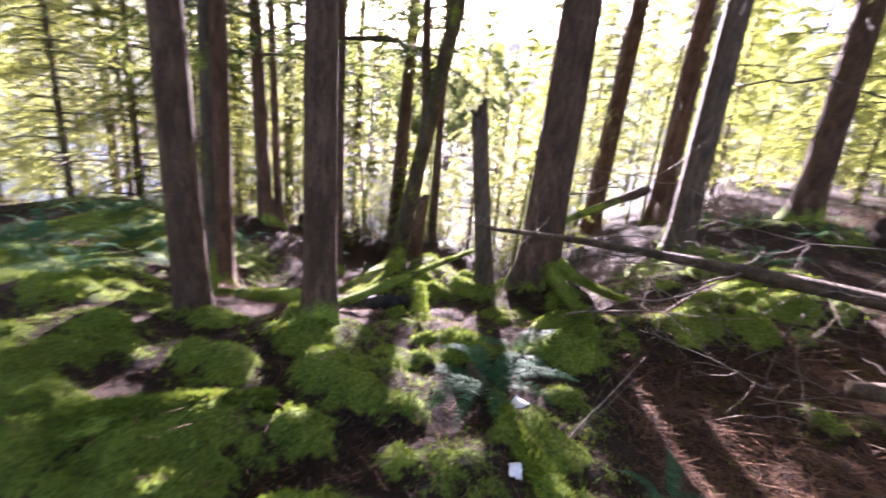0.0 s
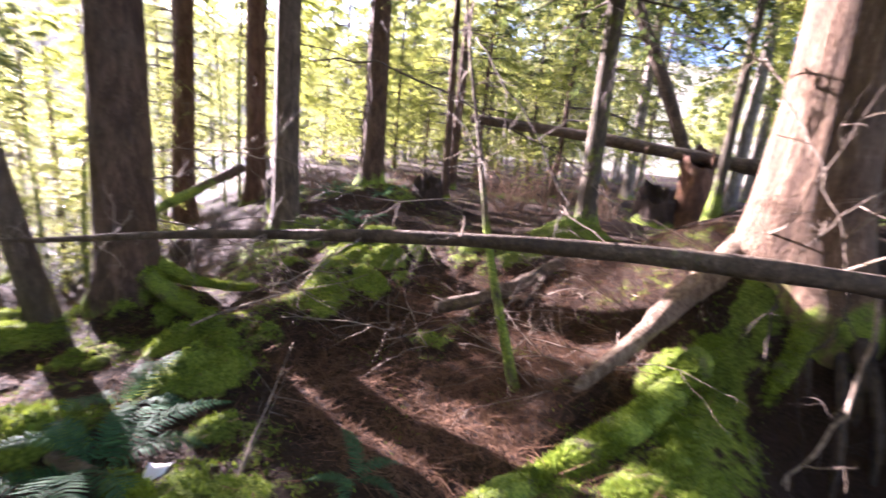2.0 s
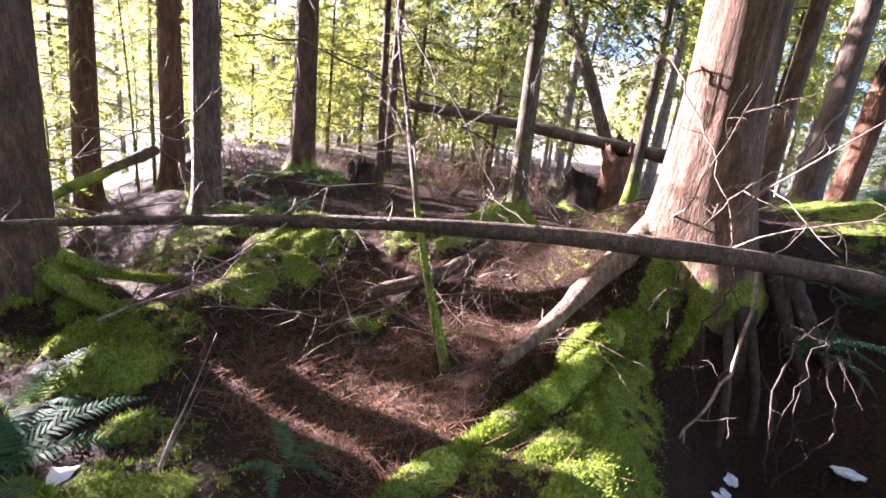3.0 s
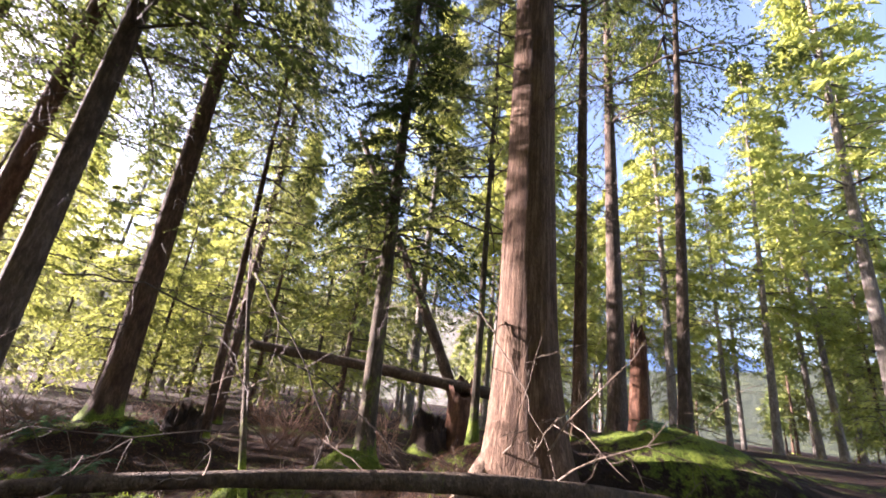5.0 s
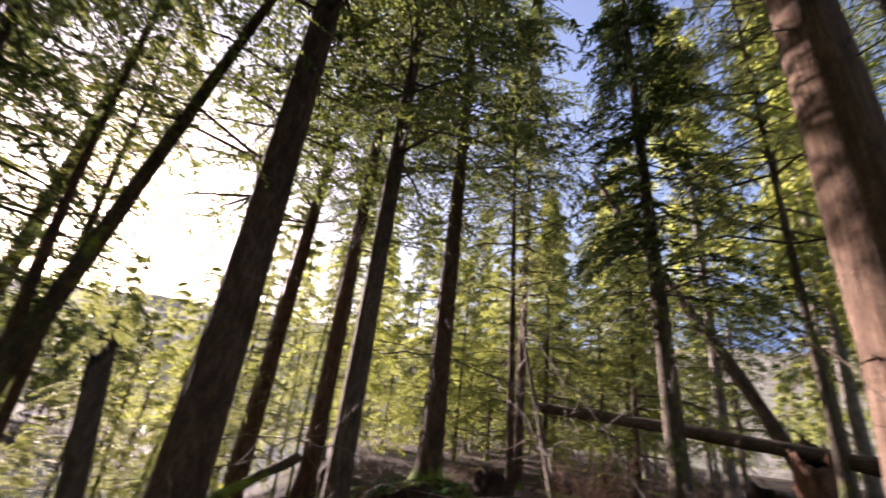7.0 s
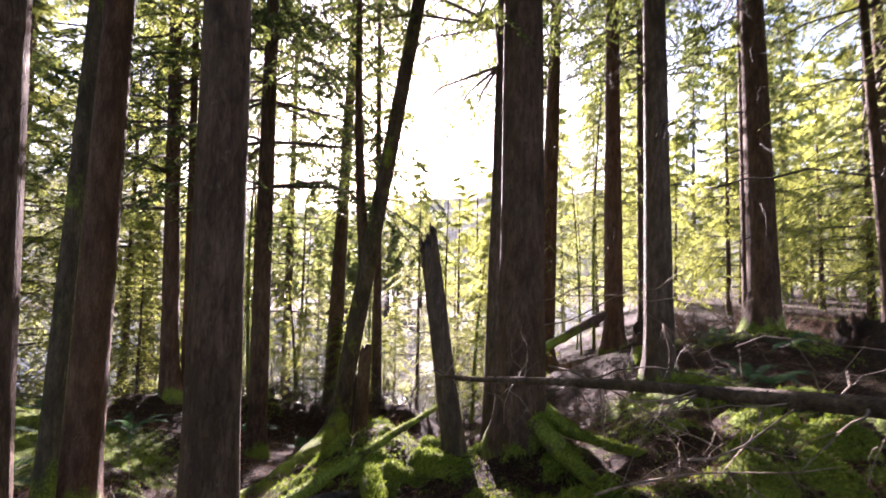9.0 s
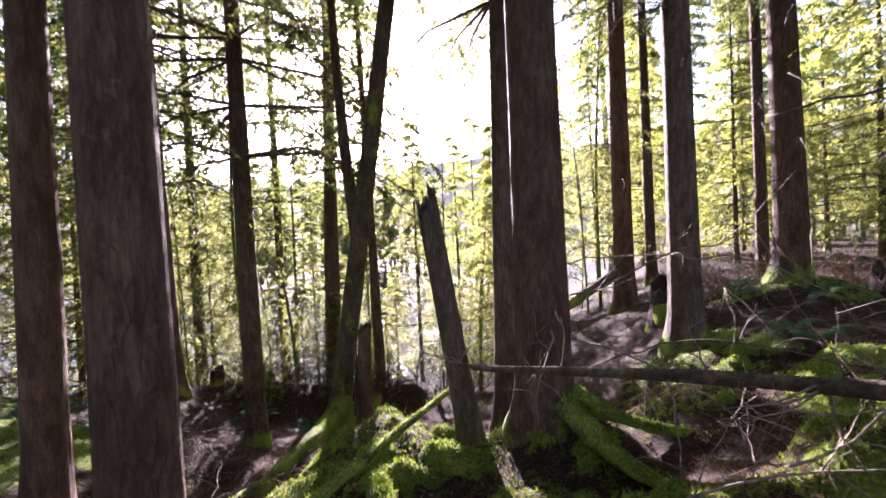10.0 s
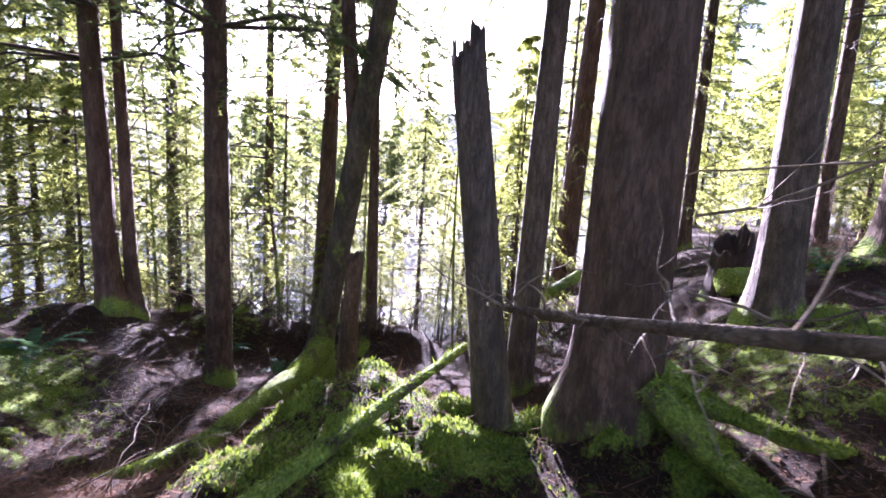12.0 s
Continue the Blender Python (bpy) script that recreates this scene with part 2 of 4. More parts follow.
def curve_path(points, steps):
    """A smooth path through a few points."""
    pts = np.asarray(points, float)
    s = np.linspace(0, len(pts) - 1, steps)
    out = []
    for u in s:
        i = min(int(u), len(pts) - 2)
        w = u - i
        p0, p1, p2, p3 = pts[max(i - 1, 0)], pts[i], pts[i + 1], pts[min(i + 2, len(pts) - 1)]
        out.append(0.5 * (2 * p1 + (p2 - p0) * w + (2 * p0 - 5 * p1 + 4 * p2 - p3) * w * w + (3 * p1 - p0 - 3 * p2 + p3) * w ** 3))
    return np.array(out)


def twiggy(geo, start, way, length, radius, rnd, level=2, droop=0.15, kink=0.25, sides=5):
    """A crooked dead branch with forks."""
    steps = 7
    p, d = np.array(start, float), np.array(way, float)
    d /= np.linalg.norm(d)
    pts = [p.copy()]
    for _ in range(steps):
        d = d + kink * rnd.normal(size=3) * 0.5 + np.array([0, 0, -droop / steps])
        d /= np.linalg.norm(d)
        p = p + d * length / steps
        pts.append(p.copy())
    pts = np.array(pts)
    geo.add(*tube(pts, np.linspace(radius, radius * 0.25, len(pts)), 5 if radius > 0.006 else 3))
    if level > 0:
        for _ in range(sides):
            i = rnd.randint(1, steps)
            side = np.cross(pts[i + 1] - pts[i], rnd.normal(size=3))
            side /= np.linalg.norm(side) + 1e-9
            way2 = (pts[i + 1] - pts[i]) / np.linalg.norm(pts[i + 1] - pts[i]) * 0.7 + side * 0.8
            twiggy(geo, pts[i], way2, length * rnd.uniform(0.25, 0.5), radius * 0.5, rnd, level - 1, droop, kink, max(2, sides - 2))


# ---- the ground ----
def ss(a, b, v):
    t = np.clip((v - a) / (b - a), 0, 1)
    return t * t * (3 - 2 * t)


# x, y, height, radius along x, radius along y, moss
MOUNDS = [
    (-0.75, 2.72, 0.17, 0.42, 0.38, 1.0), (-0.52, 2.08, 0.16, 0.26, 0.26, 1.0), (-0.85, 1.62, 0.20, 0.34, 0.22, 1.0), (-1.25, 2.15, 0.14, 0.30, 0.20, 1.0), (-0.35, 1.25, 0.12, 0.25, 0.18, 1.0), (-1.0, 1.1, 0.12, 0.35, 0.2, 1.0), (-2.0, 1.75, 0.16, 0.32, 0.26, 1.0),
    (-1.50, 1.45, 0.24, 0.40, 0.24, 1.0), (0.14, 1.58, 0.13, 0.26, 0.20, 1.0), (1.25, 3.28, 0.22, 0.42, 0.30, 1.0),
    (2.35, 3.32, 0.36, 0.55, 0.30, 1.0), (1.85, 3.14, 0.11, 0.26, 0.18, 1.0), (3.20, 3.80, 0.26, 0.50, 0.35, 1.0), (0.95, 2.85, 0.13, 0.28, 0.22, 1.0), (0.75, 4.00, 0.12, 0.30, 0.25, 1.0), (1.15, 4.80, 0.48, 0.46, 0.44, 0.0),
    (0.10, 4.90, 0.20, 0.50, 0.50, 1.0), (-0.20, 5.55, 0.45, 0.58, 0.60, 1.0), (-0.40, 6.50, 0.25, 0.50, 0.50, 0.9), (-0.45, 5.30, 0.18, 0.60, 0.60, 1.0), (2.55, 2.30, 0.05, 0.50, 0.22, 0.45),
    (-2.35, 2.30, 0.15, 0.60, 0.45, 0.9), (-2.40, 6.40, -0.45, 1.50, 1.50, 0.0), (-4.30, 6.30, 0.75, 1.60, 1.40, 0.7),
    (-4.00, 3.80, 0.20, 1.20, 0.90, 0.8), (-3.10, 7.60, 0.35, 0.80, 0.60, 0.0), (-4.00, 9.20, 0.75, 1.20, 0.90, 0.3),
    (3.30, 5.60, 0.10, 0.60, 0.60, 0.7), (5.50, 6.60, 0.40, 1.40, 0.90, 0.5), (2.15, 4.70, 0.16, 0.45, 0.32, 0.9),
    (3.60, 4.40, 0.20, 0.50, 0.35, 0.9), (4.10, 0.30, 0.20, 0.60, 0.55, 0.3), (3.05, -0.70, -0.55, 0.70, 0.65, 0.0),
    (1.60, 2.15, -0.07, 0.65, 0.50, 0.0), (0.90, 2.15, 0.05, 0.26, 0.20, 0.9), (0.55, 1.75, 0.04, 0.30, 0.30, 0.8), (3.55, 0.60, 0.30, 0.34, 0.34, 0.65), (2.90, 0.66, 0.12, 0.45, 0.26, 1.0), (2.20, 0.70, 0.08, 0.45, 0.26, 1.0), (2.65, 1.16, 0.17, 0.75, 0.15, 0.25), (1.95, 0.42, 0.10, 0.42, 0.24, 1.0), (2.65, 0.42, 0.08, 0.40, 0.24, 0.55), (1.20, 4.36, 0.15, 0.36, 0.22, 0.6), (-2.7, 3.0, 0.16, 0.5, 0.35, 1.0), (-0.15, 2.2, 0.07, 0.25, 0.25, 0.9), (0.12, 2.80, 0.06, 0.30, 0.30, 0.95), (4.40, 3.10, 0.16, 0.50, 0.40, 0.9), (6.20, 2.90, 0.40, 0.70, 0.50, 0.9),
    (0.85, 1.75, 0.05, 0.22, 0.20, 0.8), (-1.75, 2.95, 0.06, 0.40, 0.35, 0.7), (5.40, -1.10, 0.40, 1.30, 0.90, 0.6),
    (0.55, 5.00, 0.14, 0.30, 0.30, 0.9), (-0.10, 3.40, 0.05, 0.50, 0.30, 0.6), (-3.0, 10.8, 1.0, 2.8, 0.8, 0.1), (0.2, 10.6, 0.5, 1.0, 0.7, 0.2), (3.2, 9.2, 0.3, 1.2, 0.8, 0.3), (-6.5, 8.5, 0.9, 2.0, 1.6, 0.5), (1.60, 0.60, 0.10, 0.30, 0.40, 0.8),
]
RIVER = -3.4


def height(x, y):
    """Height of the forest floor: a bank that falls to the river ahead, a rise to the right, mounds over all."""
    x, y = np.asarray(x, float), np.asarray(y, float)
    along = y - 1.5 * np.maximum(0, x - 1.2) - 0.25 * np.maximum(0, -x - 3.0)
    fall = -0.29 * np.logaddexp(0, (along - 2.9) * 4) / 4
    z = np.maximum(fall, -4.4)
    z = z + 1.05 * ss(2.8, 4.6, x) * (1 - 0.75 * ss(0.8, 2.6, y)) * (1 - ss(14, 40, x))
    for mx, my, mh, ra, rb, mm in MOUNDS:
        z = z + mh * np.exp(-((x - mx) / ra) ** 2 - ((y - my) / rb) ** 2)
    far = ss(36, 60, along)
    z = z + far * 2.2 + 0.03 * np.maximum(0, along - 44)
    return z


CUSHIONS = np.random.RandomState(77).rand(420, 4)


def cushions(x, y):
    """Rounded moss cushions with creases between them, 0 to 1."""
    x, y = np.asarray(x, float), np.asarray(y, float)
    c = np.zeros_like(x)
    for a, b, r, h in CUSHIONS:
        r = 0.09 + 0.17 * r
        d = ((x - (-3.2 + 8.2 * a)) ** 2 + ((y - (0.8 + 5.4 * b)) * 1.25) ** 2) / r ** 2
        c = np.maximum(c, (0.45 + 0.55 * h) * np.sqrt(np.clip(1 - d, 0, 1)))
    return c


def mossiness(x, y):
    x, y = np.asarray(x, float), np.asarray(y, float)
    a = np.zeros_like(x)
    for mx, my, mh, ra, rb, mm in MOUNDS:
        g = np.exp(-((x - mx) / (ra * 1.15)) ** 2 - ((y - my) / (rb * 1.15)) ** 2)
        a = np.maximum(a, mm * np.clip(g * 1.5, 0, 1))
    near = (x > -3.4) & (x < 5.2) & (y > 0.6) & (y < 6.4)
    return np.where(near, a * (0.5 + 0.9 * cushions(x, y)), a)


def bumps(x, y):
    """Small unevenness, rougher on the moss."""
    z = np.zeros(len(x))
    m = mossiness(np.asarray(x, float), np.asarray(y, float))
    hump = cushions(x, y) * 0.105 * np.clip(0.2 + m, 0, 1.2)
    for i in range(len(x)):
        p = Vector((x[i], y[i], 0))
        z[i] = 0.05 * noise.noise(p * 1.7) + 0.03 * noise.noise(p * 4.3) + 0.018 * noise.noise(p * 11)
        if m[i] > 0.05:
            z[i] += m[i] * (0.055 * (0.45 - abs(noise.noise(p * 3.4 + Vector((7, 3, 0))))) + 0.035 * (0.4 - abs(noise.noise(p * 8.5))))
    return z + hump


def floor_z(x, y):
    return float(height(x, y) + bumps([x], [y])[0])


def axis(lo, hi, step, out):
    mid = np.arange(lo, hi, step)
    grow = np.cumsum(step * 1.17 ** np.arange(1, 70))
    grow = grow[grow < out]
    return np.concatenate([(lo - grow)[::-1], mid, hi - step + grow])


gx, gy = axis(-5.0, 6.6, 0.05, 1500), axis(-1.2, 8.8, 0.05, 1500)
X, Y = np.meshgrid(gx, gy)
fx, fy = X.ravel(), Y.ravel()
near = (np.abs(fx) < 40) & (np.abs(fy) < 40)
fz = height(np.clip(fx, -60, 60), np.clip(fy, -60, 60))
fz[near] += bumps(fx[near], fy[near])
nx, ny = len(gx), len(gy)
quads = [(j * nx + i, j * nx + i + 1, (j + 1) * nx + i + 1, (j + 1) * nx + i) for j in range(ny - 1) for i in range(nx - 1)]
gm = bpy.data.meshes.new("ground")
gm.from_pydata(np.stack([fx, fy, fz], 1).tolist(), [], quads)
gm.materials.append(GROUND)
gm.polygons.foreach_set("use_smooth", [True] * len(gm.polygons))
att = gm.attributes.new("moss", "FLOAT", "POINT")
far_moss = np.array([0.25 + 0.5 * noise.noise(Vector((a * 0.5, b * 0.5, 3))) for a, b in zip(fx, fy)])
near_cam = np.exp(-((fx - 0.6) / 2.4) ** 2 - ((fy - 1.8) / 2.0) ** 2)
att.data.foreach_set("value", np.clip(np.maximum(mossiness(fx, fy), (far_moss) * (1 - near_cam)), 0, 1))
tagged(new("ground", gm), "brown needle litter and mossy hummocks of the forest floor", "ground", kind="structure")

wm = bpy.data.meshes.new("water")
wm.from_pydata([(-400, 9, RIVER), (400, 9, RIVER), (400, 300, RIVER), (-400, 300, RIVER)], [], [(0, 1, 2, 3)])
wm.materials.append(water_material())
tagged(new("water", wm), "glittering shallow river below the wooded bank", "river", kind="structure")


# ---- hills across the river ----
def hill(name, radius, depth, crest, az0, az1, mat, label, rough, base=-6.0):
    n_az, n_d = 150, 24
    g = Geo()
    az = np.radians(np.linspace(az0, az1, n_az))
    v = []
    for i in range(n_d):
        u = i / (n_d - 1)
        r = radius + depth * u
        for a in az:
            top = (radius + depth) * math.tan(radians(crest(math.degrees(a))))
            p = Vector((math.sin(a) * r / rough, math.cos(a) * r / rough, 0))
            v.append((math.sin(a) * r, math.cos(a) * r, base + (top - base) * u ** 0.9 + rough * 0.13 * u * noise.fractal(p, 0.8, 2.0, 5)))
    f = [(i * n_az + j, i * n_az + j + 1, (i + 1) * n_az + j + 1, (i + 1) * n_az + j) for i in range(n_d - 1) for j in range(n_az - 1)]
    g.add(v, f)
    return tagged(new(name, g.mesh(name, mat)), label, "hillside", kind="structure")


# Raised colours and weak emission carry the bright haze over this backlit slope.
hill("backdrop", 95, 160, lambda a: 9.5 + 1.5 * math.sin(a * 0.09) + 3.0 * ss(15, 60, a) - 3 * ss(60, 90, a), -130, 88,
     hill_material("hazed_grey_wood", [(0.12, 0.115, 0.08), (0.22, 0.20, 0.15), (0.34, 0.31, 0.24), (0.15, 0.17, 0.09)], 0.35, glow=0.15), "grey-brown leafless wooded hillside across the river with haze glow added", 18)
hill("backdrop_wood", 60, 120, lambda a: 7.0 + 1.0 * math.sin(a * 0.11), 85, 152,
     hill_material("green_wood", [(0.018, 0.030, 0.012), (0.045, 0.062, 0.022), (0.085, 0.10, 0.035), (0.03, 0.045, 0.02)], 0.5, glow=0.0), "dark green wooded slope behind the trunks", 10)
# The blue haze of distance is put into the mountain's colours and emission.
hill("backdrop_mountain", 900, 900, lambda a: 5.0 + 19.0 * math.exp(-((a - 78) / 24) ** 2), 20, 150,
     hill_material("hazed_blue_wood", [(0.05, 0.09, 0.16), (0.09, 0.15, 0.25), (0.15, 0.23, 0.34), (0.08, 0.13, 0.22)], 0.05), "forested mountain in the distance with blue haze in its colour", 160)


# ---- trees ----
def trunk_mesh(name, mat, r, tall, lean, seed, seg=14, flare=0.55, reach=0.24, lobes=5, sunk=0.5, ridges=0.05, bend=0.0):
    """A tapered trunk from its foot at the origin; r is the radius at 1.3 m."""
    rnd = np.random.RandomState(seed)
    low = np.arange(-sunk, 2.0, 0.07 if seg > 20 else 0.2)
    zs = np.concatenate([low, np.linspace(2.0, tall, 40 if seg > 20 else 16)])
    ph, amp = rnd.rand(lobes) * 6.28, rnd.uniform(0.4, 1.0, lobes)
    rr = r * (1.06 - 0.98 * np.clip(zs, 0, tall) / tall)
    path = np.stack([lean[0] * zs + bend * np.sin(zs * 0.5 + seed), lean[1] * zs + bend * np.cos(zs * 0.43 + seed), zs], 1)

    def shape(i, ang):
        h = zs[i]
        out = np.zeros(len(ang))
        for p, a in zip(ph, amp):
            out += a * np.clip(np.cos(ang - p), 0, 1) ** 6
        k = 1 + math.exp(-max(h, -0.03) / reach) * flare * (0.35 + out)
        ridge = np.array([noise.noise(Vector((math.cos(a) * 5 + seed, math.sin(a) * 5, h * 0.55))) + 0.6 * noise.noise(Vector((math.cos(a) * 13, math.sin(a) * 13 + seed, h * 1.2))) for a in ang])
        return k * (1 + ridges * ridge)

    g = Geo()
    g.add(*tube(path, rr, seg, lobes=shape))
    return g.mesh(name, mat)


def spray_tris(rnd, base, way, length, count, size, flat, wide=0.13, single=False):
    """One twig's leaflets as thin triangles, laid flat to both sides of the twig."""
    s = np.linspace(0.08, 1, count)
    side = np.cross(way, [0, 0, 1.0])
    side /= np.linalg.norm(side) + 1e-9
    sgn = np.where(np.arange(count) % 2, 1.0, -1.0)
    pos = base + way * (s * length)[:, None] + np.array([0, 0, -0.25]) * (s ** 2 * length)[:, None]
    d = way * 0.75 + side * sgn[:, None] * 0.8 + rnd.normal(size=(count, 3)) * flat
    d /= np.linalg.norm(d, axis=1)[:, None]
    ln = size * (1.25 - 0.6 * s) * rnd.uniform(0.7, 1.3, count)
    across = np.cross(d, np.array([0, 0, 1.0]) + rnd.normal(size=(count, 3)) * 0.5)
    across /= np.linalg.norm(across, axis=1)[:, None] + 1e-9
    tip = pos + d * ln[:, None]
    w = across * (ln * wide)[:, None]
    if single:
        return np.stack([pos - w, pos + w, tip], 1)
    mid = pos + d * (ln * 0.45)[:, None]
    return np.stack([np.stack([pos, mid + w, tip], 1), np.stack([pos, tip, mid - w], 1)], 1).reshape(-1, 3, 3)


def crown_meshes(name, mat, seed, low, top, reach, whorls, per, twigs, leaflets, size, droop=0.35, bare=0.15, flat=0.25, wide=0.13, single=False):
    """Limbs and leafy sprays of a conifer from height low to top."""
    rnd = np.random.RandomState(seed)
    wood, leaf = Geo(), Geo()
    for k in range(whorls):
        u = (k + rnd.rand() * 0.7) / whorls
        z = low + (top - low) * u
        for _ in range(per):
            if rnd.rand() < 0.18:
                continue
            a = rnd.rand() * 2 * math.pi
            ln = reach * (1 - 0.88 * u) * rnd.uniform(0.55, 1.15)
            out = np.array([math.cos(a), math.sin(a), 0.0])
            s = np.linspace(0, 1, 6)
            sw = rnd.normal() * 0.15
            pth = np.array([0, 0, z]) + out * (s * ln)[:, None] + np.cross(out, [0, 0, 1]) * (sw * ln * s ** 2)[:, None]
            pth[:, 2] += ln * (0.22 * s - droop * 1.6 * s ** 2)
            wood.add(*tube(pth[[0, 2, 3, 5]], np.linspace(0.012 + 0.008 * ln, 0.003, 4), 3, caps=False))
            for t in range(twigs):
                q = bare + (1 - bare) * (t + rnd.rand()) / twigs
                i = min(int(q * 5), 4)
                base = pth[i] + (pth[i + 1] - pth[i]) * (q * 5 - i)
                way = (pth[i + 1] - pth[i]) / (np.linalg.norm(pth[i + 1] - pth[i]) + 1e-9)
                side = np.cross(way, [0, 0, 1.0]) * (1 if t % 2 else -1)
                way = way * 0.55 + side * rnd.uniform(0.4, 1.0) + np.array([0, 0, rnd.uniform(-0.35, 0.1)])
                way /= np.linalg.norm(way)
                tl = ln * 0.42 * (1.15 - q * 0.8) * rnd.uniform(0.6, 1.2) + size
                leaf.tris(spray_tris(rnd, base, way, tl, leaflets, size, flat, wide, single))
    return wood.mesh(name + "_limbs", TWIG_DARK), leaf.mesh(name + "_sprays", mat, smooth=False)


CROWNS = {
    "tall_a": crown_meshes("tall_a", NEEDLES_TALL, 11, 5.8, 20, 3.2, 26, 5, 15, 20, 0.104, wide=0.23, flat=0.4, single=True),
    "tall_b": crown_meshes("tall_b", NEEDLES_DARK, 12, 6.4, 22, 3.3, 26, 5, 15, 20, 0.104, wide=0.23, flat=0.4, single=True),
    "dense": crown_meshes("dense", NEEDLES_DARK, 13, 3.8, 15, 2.6, 26, 6, 14, 15, 0.13, droop=0.45, wide=0.2, single=True),
    "young_a": crown_meshes("young_a", NEEDLES, 14, 1.0, 11, 2.6, 26, 5, 12, 24, 0.092, wide=0.15, flat=0.4, single=True),
    "young_b": crown_meshes("young_b", NEEDLES_FAR, 15, 1.8, 13, 2.8, 26, 5, 12, 24, 0.096, wide=0.15, flat=0.4, single=True),
    "mid_a": crown_meshes("mid_a", NEEDLES, 14, 1.0, 11, 2.6, 25, 5, 11, 12, 0.15, wide=0.18, single=True, flat=0.4),
    "mid_b": crown_meshes("mid_b", NEEDLES_FAR, 15, 1.8, 13, 2.8, 25, 5, 11, 12, 0.155, wide=0.18, single=True, flat=0.4),
    "far_a": crown_meshes("far_a", NEEDLES_FAR, 16, 3.0, 19, 3.3, 25, 5, 10, 10, 0.29, single=True, wide=0.19, flat=0.4),
    "far_b": crown_meshes("far_b", NEEDLES, 17, 6.5, 23, 3.6, 25, 5, 10, 10, 0.29, single=True, wide=0.19, flat=0.4),
    "remote": crown_meshes("remote", NEEDLES_FAR, 18, 3.0, 19, 3.4, 20, 4, 7, 6, 0.75, single=True, wide=0.2),
}


def twig_mesh(name, seed, low, high, count, length, mat=TWIG_DARK, radius=0.010, light=False):
    """Dead lower branches round a trunk."""
    rnd = np.random.RandomState(seed)
    g = Geo()
    for _ in range(count):
        a, z = rnd.rand() * 6.28, rnd.uniform(low, high)
        if light:
            q = np.linspace(0, 1, 4) * length * rnd.uniform(0.5, 1.2)
            g.add(*tube(np.stack([q * math.cos(a), q * math.sin(a), z + 0.15 * q - 0.35 * q ** 2], 1), [radius, radius * 0.8, radius * 0.6, radius * 0.3], 3, caps=False))
            continue
        twiggy(g, (0, 0, z), (math.cos(a), math.sin(a), rnd.uniform(-0.1, 0.25)), length * rnd.uniform(0.5, 1.2), radius, rnd, 1, 0.6, 0.2, 4)
    return g.mesh(name, mat)


DEAD = [twig_mesh("dead_low", 31, 1.2, 6.5, 26, 1.3), twig_mesh("dead_high", 32, 2.5, 9.0, 24, 1.5), twig_mesh("dead_far", 33, 1.0, 7.0, 22, 1.2, light=True)]


def tree(x, y, r, tall, lean=(0, 0), mat=BARK, crown="tall_a", seed=0, near=False, label="", dead=None, z=None, turn=None, scale=1.0, lift=0.0, **shape):
    base = new("conifer_tree")
    zz = floor_z(x, y) if z is None else z
    base.matrix_basis = Matrix.Translation((x + lean[0] * zz, y + lean[1] * zz, zz))
    part("trunk", trunk_mesh("trunk", mat, r, tall, lean, seed, 36 if near else 12, **shape), base)
    turn = seed * 47.0 if turn is None else turn
    shear = Matrix(((1, 0, lean[0], 0), (0, 1, lean[1], 0), (0, 0, 1, 0), (0, 0, 0, 1)))
    if crown:
        wood, leaf = CROWNS[crown]
        m = Matrix.Translation((0, 0, lift)) @ shear @ pose(0, 0, 0, 0, 0, turn) @ Matrix.Diagonal((scale, scale, scale * 1.0, 1))
        tagged(part("branchwood", wood, base, m=m), kind="stuff")
        tagged(part("crown", leaf, base, m=m), kind="stuff")
    if dead is not None:
        tagged(part("dead_twigwood", DEAD[dead], base, m=shear @ pose(0, 0, 0, 0, 0, turn * 1.7)), kind="stuff")
    return tagged(base, label or "tall conifer with a bare brown lower trunk", "tree", "forest trees")


# the trunks that the path passes, from the river bank round to the rise on the right
N_ = True
tree(-1.86, 2.98, 0.115, 17, (-0.02, 0.0), BARK, "tall_a", 1, N_, "conifer with mossy foot and grey-brown bark", z=-0.12, flare=0.5)
tree(-2.29, 3.99, 0.055, 12, (0.011, 0.037), BARK_MOSSY, "young_b", 2, N_, "thin conifer with moss-covered trunk", flare=0.4, lift=5.0, scale=0.7)
tree(-2.82, 5.19, 0.145, 19, (0.028, -0.016), BARK_RED, "tall_b", 3, N_, "conifer with straight reddish-brown trunk", flare=0.5)
tree(-0.82, 2.76, 0.103, 17, (-0.013, 0.010), BARK, "tall_a", 4, N_, "conifer with straight flaking brown trunk on a moss hummock", flare=0.3, reach=0.2, ridges=0.04)
tree(-2.24, 8.46, 0.15, 20, (-0.002, -0.007), BARK, "tall_b", 5, N_, "conifer with straight dark brown trunk", flare=0.5, lift=-2.0)
tree(-4.0, 9.21, 0.14, 19, (-0.035, 0.005), BARK_RED, "tall_a", 6, N_, "forked conifer with fused curved foot", flare=0.6, lift=-2.5)
tree(-3.78, 9.38, 0.085, 15, (-0.012, -0.024), BARK_RED, "young_a", 7, False, "slender stem beside a forked conifer", flare=0.9, lift=5.0)
tree(-1.57, 13.18, 0.22, 21, (0.031, 0.003), BARK, "tall_b", 8, False, "conifer on the river bank with dark trunk", dead=1)
tree(-0.74, 8.09, 0.15, 14, (0.182, -0.291), BARK_MOSSY, None, 9, N_, "leaning forked trunk with sweeping mossy foot", flare=0.8, z=-1.45)
tree(-0.40, 12.18, 0.125, 16, (-0.017, -0.001), BARK, "young_a", 10, False, "slim conifer at the water's edge", lift=5.0, dead=0)
